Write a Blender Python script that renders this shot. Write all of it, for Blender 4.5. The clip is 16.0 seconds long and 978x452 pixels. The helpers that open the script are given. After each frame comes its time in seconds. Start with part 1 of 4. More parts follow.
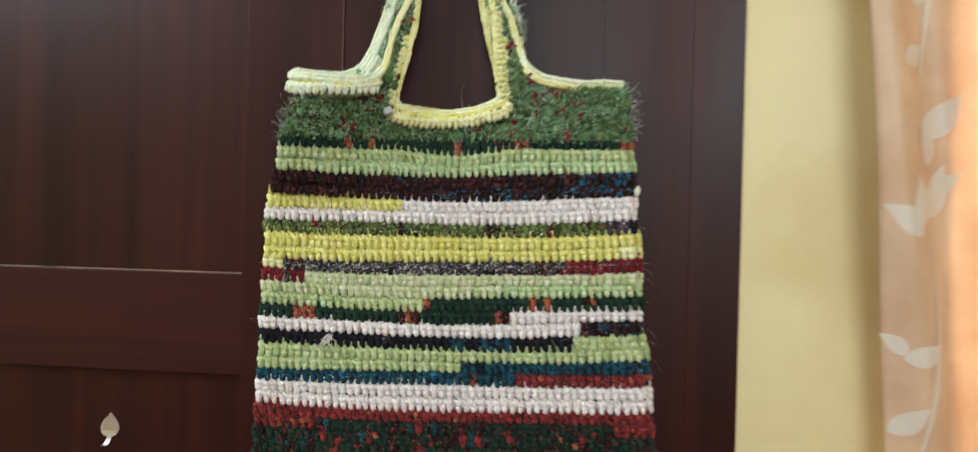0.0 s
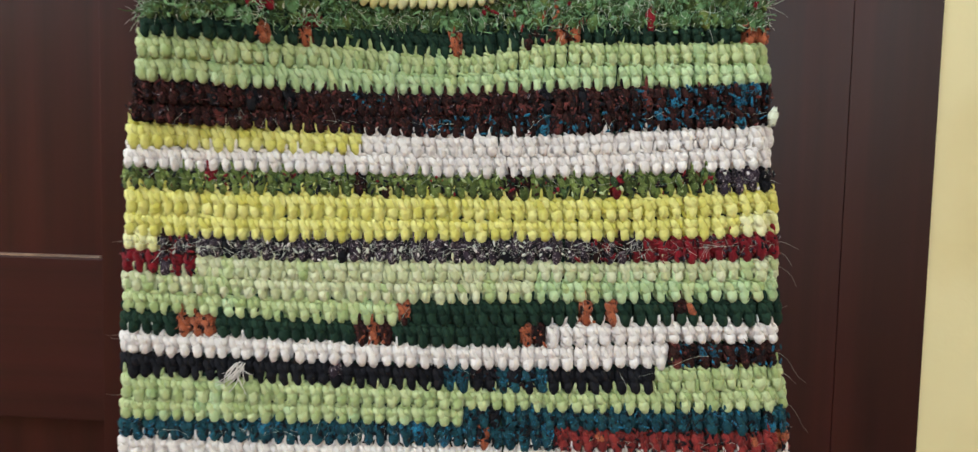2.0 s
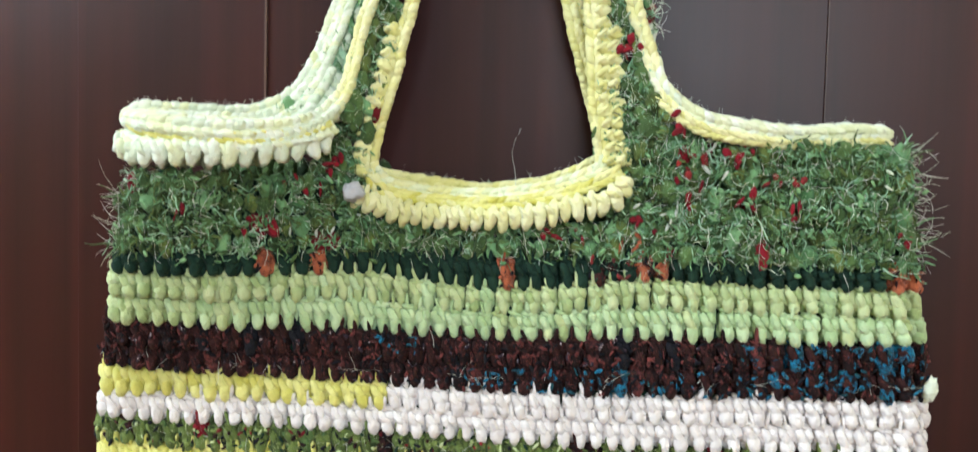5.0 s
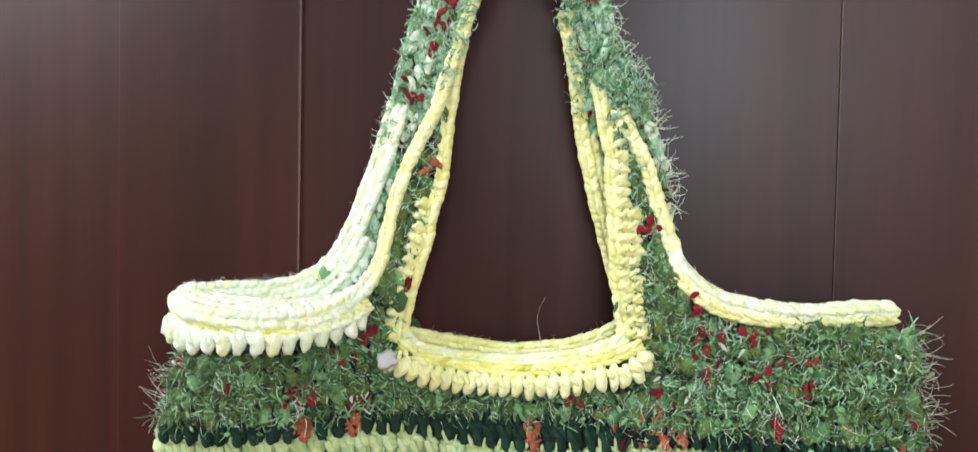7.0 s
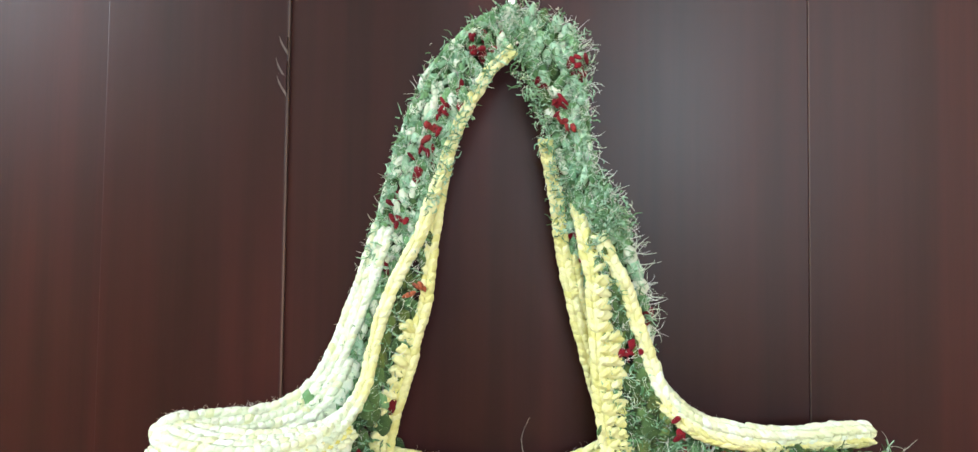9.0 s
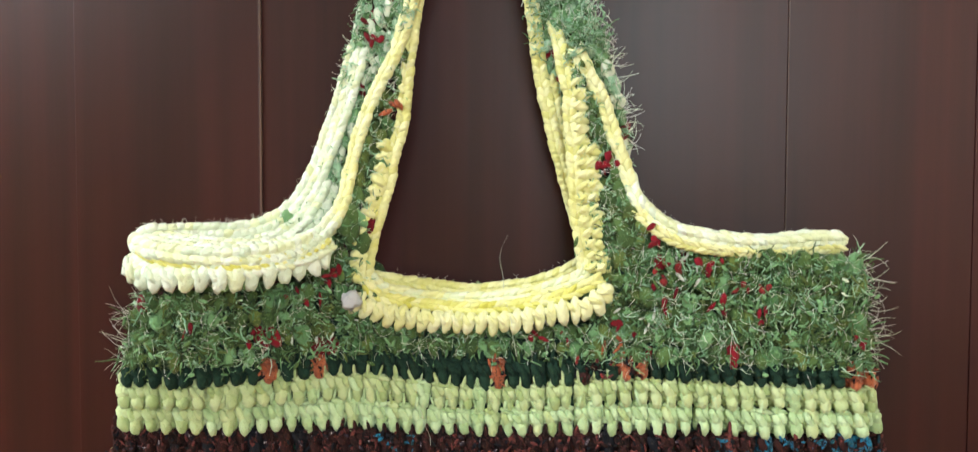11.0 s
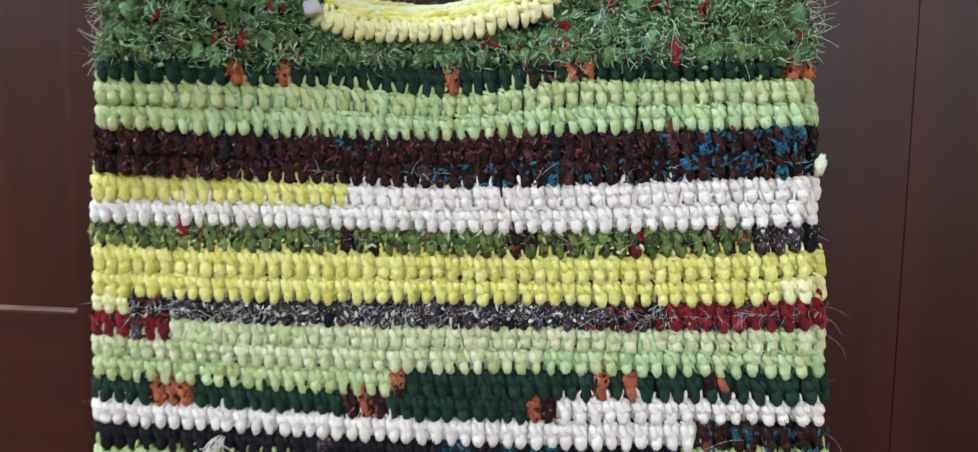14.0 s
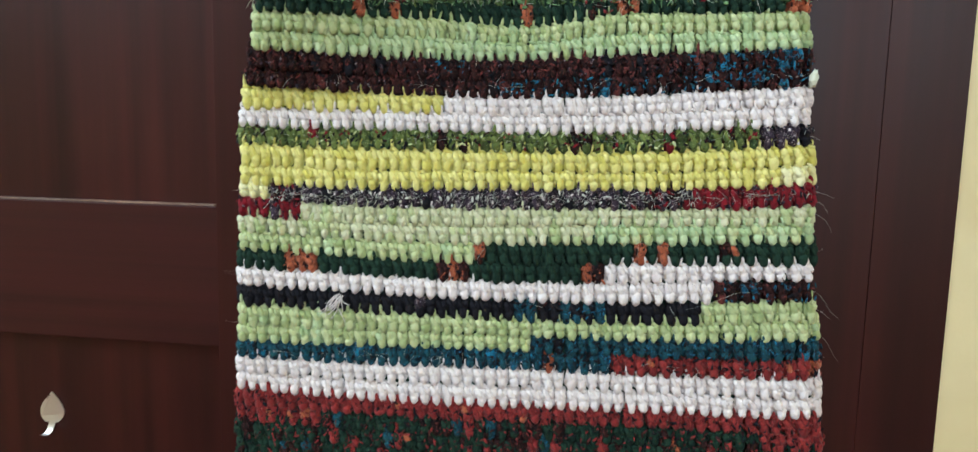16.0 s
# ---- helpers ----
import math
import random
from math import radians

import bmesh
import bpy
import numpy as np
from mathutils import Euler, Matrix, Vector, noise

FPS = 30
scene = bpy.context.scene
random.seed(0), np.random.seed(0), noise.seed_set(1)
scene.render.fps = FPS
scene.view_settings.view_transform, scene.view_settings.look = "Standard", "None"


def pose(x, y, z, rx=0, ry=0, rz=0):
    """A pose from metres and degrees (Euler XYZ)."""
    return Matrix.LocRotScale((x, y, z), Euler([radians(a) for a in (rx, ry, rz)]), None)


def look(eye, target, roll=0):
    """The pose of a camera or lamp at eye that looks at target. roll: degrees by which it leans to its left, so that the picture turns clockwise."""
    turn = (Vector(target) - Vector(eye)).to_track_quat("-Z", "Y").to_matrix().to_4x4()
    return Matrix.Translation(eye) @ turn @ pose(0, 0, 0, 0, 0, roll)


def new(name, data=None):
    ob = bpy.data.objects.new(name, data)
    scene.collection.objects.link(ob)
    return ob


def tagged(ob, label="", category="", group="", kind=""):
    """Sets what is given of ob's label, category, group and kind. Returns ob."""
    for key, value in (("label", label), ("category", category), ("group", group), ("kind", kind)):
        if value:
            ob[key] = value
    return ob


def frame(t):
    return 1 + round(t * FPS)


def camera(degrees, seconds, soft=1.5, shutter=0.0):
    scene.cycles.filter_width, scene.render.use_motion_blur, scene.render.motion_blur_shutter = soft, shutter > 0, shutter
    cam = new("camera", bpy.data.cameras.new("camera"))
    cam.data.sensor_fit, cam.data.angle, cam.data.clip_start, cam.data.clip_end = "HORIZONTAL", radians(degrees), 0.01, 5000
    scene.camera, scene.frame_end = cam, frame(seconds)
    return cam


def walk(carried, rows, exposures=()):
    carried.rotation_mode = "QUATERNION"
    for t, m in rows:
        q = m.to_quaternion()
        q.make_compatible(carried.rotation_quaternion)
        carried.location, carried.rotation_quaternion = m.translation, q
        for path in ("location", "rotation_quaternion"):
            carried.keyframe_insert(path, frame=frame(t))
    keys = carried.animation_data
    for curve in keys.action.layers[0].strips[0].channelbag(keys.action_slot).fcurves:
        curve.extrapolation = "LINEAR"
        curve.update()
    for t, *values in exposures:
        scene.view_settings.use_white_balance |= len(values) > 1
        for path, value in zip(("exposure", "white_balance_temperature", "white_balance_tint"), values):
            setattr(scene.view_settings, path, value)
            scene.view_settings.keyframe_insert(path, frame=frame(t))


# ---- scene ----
cam = camera(70.0, 16.0, soft=1.35, shutter=0.5)
PATH = [
    (0, (0.143, -0.84, -0.027), (-0.075, 1.148, -0.037), 1.4),
    (0.5, (0.074, -0.705, -0.045), (-0.139, 1.283, -0.073), 1.3),
    (1, (0.055, -0.616, -0.049), (-0.166, 1.37, -0.111), 1.4),
    (1.5, (0.075, -0.547, -0.046), (-0.129, 1.441, -0.12), 1.3),
    (2, (0.076, -0.488, -0.033), (-0.087, 1.501, -0.163), 1.3),
    (2.5, (0.083, -0.442, -0.04), (-0.084, 1.549, -0.134), 1.2),
    (3, (0.089, -0.403, -0.029), (-0.136, 1.581, -0.137), 1.2),
    (3.5, (0.062, -0.379, 0.02), (-0.169, 1.604, -0.103), 1.3),
    (4, (0.055, -0.374, 0.045), (-0.204, 1.608, -0.025), 1.6),
    (6.3, (0.039, -0.383, 0.177), (-0.225, 1.596, 0.063), 1.3),
    (6.5, (0.038, -0.386, 0.18), (-0.223, 1.596, 0.097), 1.4),
    (7, (0.035, -0.394, 0.199), (-0.233, 1.587, 0.14), 1.1),
    (7.5, (0.032, -0.402, 0.22), (-0.216, 1.582, 0.18), 0.8),
    (8, (0.03, -0.401, 0.232), (-0.189, 1.587, 0.228), 0.6),
    (8.2, (0.026, -0.4, 0.25), (-0.171, 1.59, 0.204), 0.5),
    (9.25, (0.034, -0.402, 0.238), (-0.172, 1.585, 0.345), 0.8),
    (10.3, (0.043, -0.402, 0.204), (-0.169, 1.586, 0.257), 1.1),
    (10.5, (0.043, -0.403, 0.19), (-0.163, 1.586, 0.182), 0.3),
    (11, (0.041, -0.4, 0.166), (-0.142, 1.59, 0.095), 0.2),
    (11.5, (0.043, -0.399, 0.141), (-0.148, 1.591, 0.082), 0.4),
    (12, (0.051, -0.39, 0.107), (-0.145, 1.599, 0.021), 0.5),
    (12.5, (0.05, -0.386, 0.066), (-0.149, 1.602, -0.026), 0.8),
    (13, (0.059, -0.382, 0.044), (-0.173, 1.602, -0.066), 0.9),
    (13.5, (0.06, -0.398, 0.034), (-0.147, 1.585, -0.122), 0.9),
    (14, (0.089, -0.424, 0.015), (-0.165, 1.551, -0.174), 0.7),
    (14.5, (0.086, -0.468, 0.013), (-0.183, 1.501, -0.209), 0.6),
    (15, (0.079, -0.514, -0.003), (-0.223, 1.45, -0.23), 0.8),
    (15.5, (0.081, -0.534, -0.018), (-0.227, 1.427, -0.262), 0.9),
    (16, (0.064, -0.561, -0.041), (-0.219, 1.406, -0.27), 1.3),
]
walk(cam, [(t, look(eye, target, roll)) for t, eye, target, roll in PATH],
     exposures=[(0, -0.4, 6350, 10), (0.5, -0.45, 7000, 10), (1, -0.4, 6900, 10), (1.5, -0.25, 6500, 10), (2, -0.36, 6400, 10), (3, -0.12, 6200, 10), (4, -0.06, 6050, 10), (6.5, 0.1, 6200, 10), (8.2, 0.2, 6000, 10), (10.5, 0.1, 6700, 10), (11.5, -0.05, 6600, 10), (12.5, -0.2, 6000, 10), (14, -0.14, 5900, 10), (16, -0.27, 5900, 10)])

# ---- world and light ----
world = bpy.data.worlds.new("sky")
scene.world = world
world.use_nodes = True
wn = world.node_tree
sky = wn.nodes.new("ShaderNodeTexSky")
sky.sky_type, sky.sun_disc, sky.sun_elevation, sky.sun_rotation = "NISHITA", False, radians(50), radians(200)
wn.nodes["Background"].inputs["Strength"].default_value = 0.1
wn.links.new(sky.outputs[0], wn.nodes["Background"].inputs[0])


def window_light(name, m, width, height, watts, colour):
    data = bpy.data.lights.new(name, "AREA")
    data.shape, data.size, data.size_y, data.energy, data.color = "RECTANGLE", width, height, watts, colour
    ob = new(name, data)
    ob.matrix_world = m
    return ob


# daylight in the openings behind the camera, in the left wall and behind the curtain
window_light("daylight_back", look((0.80, -3.02, 0.98), (0.05, 0, 0.3)), 1.5, 1.05, 64, (0.88, 0.965, 1.0))
window_light("daylight_left", look((-1.62, -0.75, 1.15), (0, -0.1, 0.15)), 0.9, 0.65, 39, (0.84, 0.945, 1.0))
window_light("daylight_curtain", look((0.98, 0.75, 0.3), (0.9, 0.2, 0.0)), 0.8, 1.4, 78, (1.0, 0.93, 0.84))


# ---- materials ----
def nodes_of(name):
    mat = bpy.data.materials.new(name)
    mat.use_nodes = True
    nt = mat.node_tree
    return mat, nt, nt.nodes["Principled BSDF"]


def node(nt, kind, links=(), **values):
    n = nt.nodes.new(kind)
    for key, value in values.items():
        n.inputs[key.replace("_", " ")].default_value = value
    for key, socket in dict(links).items():
        nt.links.new(socket, n.inputs[key])
    return n


def ramp(nt, socket, stops):
    n = nt.nodes.new("ShaderNodeValToRGB")
    nt.links.new(socket, n.inputs[0])
    while len(n.color_ramp.elements) < len(stops):
        n.color_ramp.elements.new(0.5)
    for e, (at, colour) in zip(n.color_ramp.elements, stops):
        e.position, e.color = at, (*colour, 1)
    return n


def yarn(name, low, high, fleck=None, amount=0.62, sheen=0.15):
    """Soft cut-cloth yarn: tone by lobe, mottling, twisted fibres as relief, and flecks of a second colour."""
    mat, nt, b = nodes_of(name)
    geo, tc = nt.nodes.new("ShaderNodeNewGeometry"), nt.nodes.new("ShaderNodeTexCoord")
    obj = tc.outputs["Object"]
    mottle = node(nt, "ShaderNodeTexNoise", {"Vector": obj}, Scale=160.0, Detail=4.0)
    add = node(nt, "ShaderNodeMath", {0: geo.outputs["Random Per Island"], 1: mottle.outputs[0]})
    half = node(nt, "ShaderNodeMath", {0: add.outputs[0]})
    half.operation, half.inputs[1].default_value = "MULTIPLY", 0.5
    tone = ramp(nt, half.outputs[0], [(0.2, low), (0.75, high)])
    colour = tone.outputs[0]
    if fleck:
        spots = node(nt, "ShaderNodeTexNoise", {"Vector": obj}, Scale=520.0, Detail=2.0, Distortion=1.6)
        mask = ramp(nt, spots.outputs[0], [(amount, (0, 0, 0)), (amount + 0.04, (1, 1, 1))])
        mix = nt.nodes.new("ShaderNodeMixRGB")
        nt.links.new(mask.outputs[0], mix.inputs[0])
        nt.links.new(colour, mix.inputs[1])
        mix.inputs[2].default_value = (*fleck, 1)
        colour = mix.outputs[0]
    nt.links.new(colour, b.inputs["Base Color"])
    b.inputs["Roughness"].default_value = 0.85
    b.inputs["Sheen Weight"].default_value = sheen * min(1.0, 2.5 * max(high))
    b.inputs["Specular IOR Level"].default_value = 0.2
    fib = node(nt, "ShaderNodeTexNoise", {"Vector": obj}, Scale=900.0, Detail=5.0)
    crease = node(nt, "ShaderNodeTexVoronoi", {"Vector": obj}, Scale=230.0)
    mixh = node(nt, "ShaderNodeMath", {0: fib.outputs[0], 1: crease.outputs[0]})
    bump = node(nt, "ShaderNodeBump", {"Height": mixh.outputs[0]}, Strength=0.6, Distance=0.0020)
    nt.links.new(bump.outputs[0], b.inputs["Normal"])
    return mat


YARN = {
    "lime": yarn("lime_yarn", (0.34, 0.44, 0.18), (0.58, 0.66, 0.36)),
    "spring": yarn("spring_green_yarn", (0.36, 0.50, 0.24), (0.56, 0.70, 0.42)),
    "pale": yarn("pale_lime_yarn", (0.49, 0.54, 0.29), (0.69, 0.71, 0.49)),
    "yellow": yarn("yellow_yarn", (0.62, 0.58, 0.11), (0.82, 0.79, 0.30)),
    "white": yarn("white_yarn", (0.73, 0.67, 0.66), (0.88, 0.84, 0.83)),
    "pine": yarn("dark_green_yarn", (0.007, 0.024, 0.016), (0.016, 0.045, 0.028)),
    "brown": yarn("dark_brown_yarn", (0.005, 0.003, 0.0035), (0.035, 0.011, 0.010), (0.15, 0.035, 0.032), 0.62),
    "rust": yarn("rust_yarn", (0.26, 0.06, 0.025), (0.46, 0.13, 0.06), (0.04, 0.02, 0.018), 0.60),
    "blue": yarn("blue_yarn", (0.006, 0.07, 0.13), (0.014, 0.20, 0.36), (0.012, 0.012, 0.015), 0.52),
    "olive": yarn("olive_yarn", (0.030, 0.048, 0.012), (0.17, 0.23, 0.06), (0.36, 0.42, 0.20), 0.64),
    "red": yarn("dark_red_yarn", (0.10, 0.003, 0.007), (0.25, 0.009, 0.02)),
    "plum": yarn("plum_yarn", (0.012, 0.008, 0.014), (0.05, 0.034, 0.05), (0.42, 0.36, 0.38), 0.59),
    "black": yarn("black_yarn", (0.005, 0.005, 0.008), (0.012, 0.012, 0.017)),
    "teal": yarn("teal_yarn", (0.006, 0.03, 0.045), (0.014, 0.075, 0.10), (0.015, 0.16, 0.28), 0.62),
    "brick": yarn("brick_red_yarn", (0.14, 0.013, 0.014), (0.29, 0.032, 0.030), (0.06, 0.012, 0.013), 0.64),
    "moss": yarn("moss_green_yarn", (0.022, 0.045, 0.016), (0.11, 0.19, 0.06), (0.30, 0.40, 0.24), 0.64),
    "fern": yarn("fern_green_yarn", (0.06, 0.15, 0.055), (0.24, 0.45, 0.21)),
    "frond": yarn("pale_fern_yarn", (0.20, 0.42, 0.24), (0.48, 0.70, 0.50)),
    "cream": yarn("pale_yellow_yarn", (0.71, 0.75, 0.45), (0.85, 0.89, 0.67)),
    "butter": yarn("butter_yellow_yarn", (0.69, 0.66, 0.23), (0.86, 0.84, 0.47)),
    "straw": yarn("straw_yellow_yarn", (0.76, 0.74, 0.32), (0.87, 0.86, 0.54)),
    "chestnut": yarn("chestnut_yarn", (0.045, 0.012, 0.012), (0.17, 0.04, 0.036), (0.015, 0.008, 0.008), 0.56),
    # pale green, raised towards white for the strong light on the left rim
    "mint": yarn("pale_green_yarn", (0.68, 0.77, 0.58), (0.86, 0.90, 0.78)),
    "lilac": yarn("lilac_grey_yarn", (0.38, 0.38, 0.42), (0.66, 0.66, 0.70)),
    "grey": yarn("grey_white_fibre", (0.42, 0.46, 0.40), (0.72, 0.74, 0.68)),
}


def wood(name, dark, light, turn=False, rough=0.40):
    """Old dark varnished hardwood: long grain, red blotches, worn gloss."""
    mat, nt, b = nodes_of(name)
    tc = nt.nodes.new("ShaderNodeTexCoord")
    grain_map, blotch_map = nt.nodes.new("ShaderNodeMapping"), nt.nodes.new("ShaderNodeMapping")
    for n, s in ((grain_map, (30, 30, 0.7)), (blotch_map, (6, 6, 1.1))):
        n.inputs["Scale"].default_value = (s[2], s[1], s[0]) if turn else s
        nt.links.new(tc.outputs["Object"], n.inputs[0])
    grain = node(nt, "ShaderNodeTexNoise", {"Vector": grain_map.outputs[0]}, Scale=1.6, Detail=8.0, Roughness=0.6)
    blotch = node(nt, "ShaderNodeTexNoise", {"Vector": blotch_map.outputs[0]}, Scale=1.0, Detail=3.0)
    g = ramp(nt, grain.outputs[0], [(0.3, dark), (0.72, light)])
    red = ramp(nt, blotch.outputs[0], [(0.36, (0.72, 0.80, 0.84)), (0.68, (1.5, 1.22, 1.0))])
    mul = nt.nodes.new("ShaderNodeMixRGB")
    mul.blend_type = "MULTIPLY"
    mul.inputs[0].default_value = 1
    nt.links.new(g.outputs[0], mul.inputs[1])
    nt.links.new(red.outputs[0], mul.inputs[2])
    nt.links.new(mul.outputs[0], b.inputs["Base Color"])
    b.inputs["Specular IOR Level"].default_value = 0.25
    r = ramp(nt, blotch.outputs[0], [(0.3, (rough - 0.06,) * 3), (0.7, (rough + 0.1,) * 3)])
    nt.links.new(r.outputs[0], b.inputs["Roughness"])
    fine = node(nt, "ShaderNodeTexNoise", {"Vector": tc.outputs["Object"]}, Scale=45.0, Detail=3.0)
    hs = node(nt, "ShaderNodeMath", {0: grain.outputs[0], 1: fine.outputs[0]})
    bump = node(nt, "ShaderNodeBump", {"Height": hs.outputs[0]}, Strength=0.25, Distance=0.0008)
    nt.links.new(bump.outputs[0], b.inputs["Normal"])
    return mat


WOOD = wood("dark_varnished_wood", (0.018, 0.0042, 0.0042), (0.039, 0.0080, 0.0074))
WOOD_RAIL = wood("dark_varnished_rail", (0.016, 0.0040, 0.0045), (0.032, 0.0074, 0.0080), True)
# pale tone for the light on the rail's ledge, and for the chips' rims
WOOD_RIM = wood("lit_ledge_and_chip_rim", (0.12, 0.09, 0.08), (0.26, 0.21, 0.19), False, 0.3)
WOOD_EDGE = wood("worn_wood_edge", (0.05, 0.028, 0.024), (0.13, 0.09, 0.08), False, 0.35)


def plaster(name, colour, stain):
    mat, nt, b = nodes_of(name)
    tc = nt.nodes.new("ShaderNodeTexCoord")
    big = node(nt, "ShaderNodeTexNoise", {"Vector": tc.outputs["Object"]}, Scale=5.0, Detail=5.0)
    c = ramp(nt, big.outputs[0], [(0.35, stain), (0.6, colour)])
    nt.links.new(c.outputs[0], b.inputs["Base Color"])
    b.inputs["Roughness"].default_value = 0.6
    small = node(nt, "ShaderNodeTexNoise", {"Vector": tc.outputs["Object"]}, Scale=120.0, Detail=5.0)
    bump = node(nt, "ShaderNodeBump", {"Height": small.outputs[0]}, Strength=0.25, Distance=0.0015)
    nt.links.new(bump.outputs[0], b.inputs["Normal"])
    return mat


WALL = plaster("cream_painted_plaster", (0.74, 0.66, 0.38), (0.66, 0.55, 0.28))
CEILING = plaster("white_painted_ceiling", (0.78, 0.76, 0.72), (0.7, 0.68, 0.63))
FLOOR = plaster("red_cement_floor", (0.24, 0.08, 0.06), (0.16, 0.06, 0.05))


def metal(name, colour, rough):
    mat, nt, b = nodes_of(name)
    b.inputs["Base Color"].default_value, b.inputs["Metallic"].default_value = (*colour, 1), 1
    tc = nt.nodes.new("ShaderNodeTexCoord")
    n = node(nt, "ShaderNodeTexNoise", {"Vector": tc.outputs["Object"]}, Scale=180.0, Detail=4.0)
    r = ramp(nt, n.outputs[0], [(0.3, (rough - 0.08,) * 3), (0.7, (rough + 0.12,) * 3)])
    nt.links.new(r.outputs[0], b.inputs["Roughness"])
    return mat


STEEL = metal("brushed_steel", (0.80, 0.79, 0.76), 0.45)


def cloth(name, low, high, pass_on):
    """Satin curtain cloth that lets some daylight through."""
    mat, nt, b = nodes_of(name)
    tc = nt.nodes.new("ShaderNodeTexCoord")
    n = node(nt, "ShaderNodeTexNoise", {"Vector": tc.outputs["Object"]}, Scale=14.0, Detail=4.0)
    c = ramp(nt, n.outputs[0], [(0.35, low), (0.65, high)])
    nt.links.new(c.outputs[0], b.inputs["Base Color"])
    b.inputs["Roughness"].default_value = 0.42
    weave = node(nt, "ShaderNodeTexNoise", {"Vector": tc.outputs["Object"]}, Scale=700.0, Detail=2.0)
    bump = node(nt, "ShaderNodeBump", {"Height": weave.outputs[0]}, Strength=0.15, Distance=0.0005)
    nt.links.new(bump.outputs[0], b.inputs["Normal"])
    tr = nt.nodes.new("ShaderNodeBsdfTranslucent")
    nt.links.new(c.outputs[0], tr.inputs[0])
    mix = nt.nodes.new("ShaderNodeMixShader")
    mix.inputs[0].default_value = pass_on
    nt.links.new(b.outputs[0], mix.inputs[1])
    nt.links.new(tr.outputs[0], mix.inputs[2])
    nt.links.new(mix.outputs[0], nt.nodes["Material Output"].inputs[0])
    return mat


CURTAIN = cloth("peach_satin", (0.74, 0.52, 0.34), (0.84, 0.66, 0.47), 0.35)
CURTAIN_LEAF = cloth("white_woven_leaf", (0.82, 0.76, 0.66), (0.87, 0.82, 0.73), 0.3)


# ---- mesh helpers ----
def part(name, bm, material, parent=None, label=""):
    me = bpy.data.meshes.new(name)
    bm.to_mesh(me)
    bm.free()
    me.materials.append(material)
    ob = new(name, me)
    ob.parent = parent
    return tagged(ob, label)


def block(lo, hi, bevel=0.0, bm=None):
    bm = bm or bmesh.new()
    got = bmesh.ops.create_cube(bm, size=1)["verts"]
    for v in got:
        v.co = [lo[k] + (v.co[k] + 0.5) * (hi[k] - lo[k]) for k in range(3)]
    if bevel:
        edges = list({e for v in got for e in v.link_edges})
        bmesh.ops.bevel(bm, geom=edges, offset=bevel, segments=2, affect="EDGES", profile=0.6)
    return bm


def sphere(segs, rings):
    """Unit ball as arrays: points and faces."""
    pts = [(0, 0, 1)]
    for r in range(1, rings):
        a = math.pi * r / rings
        pts += [(math.sin(a) * math.cos(2 * math.pi * s / segs), math.sin(a) * math.sin(2 * math.pi * s / segs), math.cos(a)) for s in range(segs)]
    pts.append((0, 0, -1))
    faces = [(0, 1 + s, 1 + (s + 1) % segs) for s in range(segs)]
    for r in range(rings - 2):
        o = 1 + r * segs
        faces += [(o + s, o + segs + s, o + segs + (s + 1) % segs, o + (s + 1) % segs) for s in range(segs)]
    o, last = 1 + (rings - 2) * segs, len(pts) - 1
    faces += [(o + s, last, o + (s + 1) % segs) for s in range(segs)]
    return np.array(pts), faces


BALL, BALL_FACES = sphere(9, 7)
ROUGH_BALL, ROUGH_FACES = sphere(6, 4)
DROP = BALL.copy()
DROP[:, :2] *= (0.90 + 0.16 * BALL[:, 2] - 0.06 * BALL[:, 2] ** 2)[:, None] * 1.05
PAD = np.sign(BALL) * np.abs(BALL) ** 0.66
FRONT = np.array([(1.0, 0, 0), (0, 1.0, 0), (0, 0, 1.0)])
rng = np.random.default_rng(7)


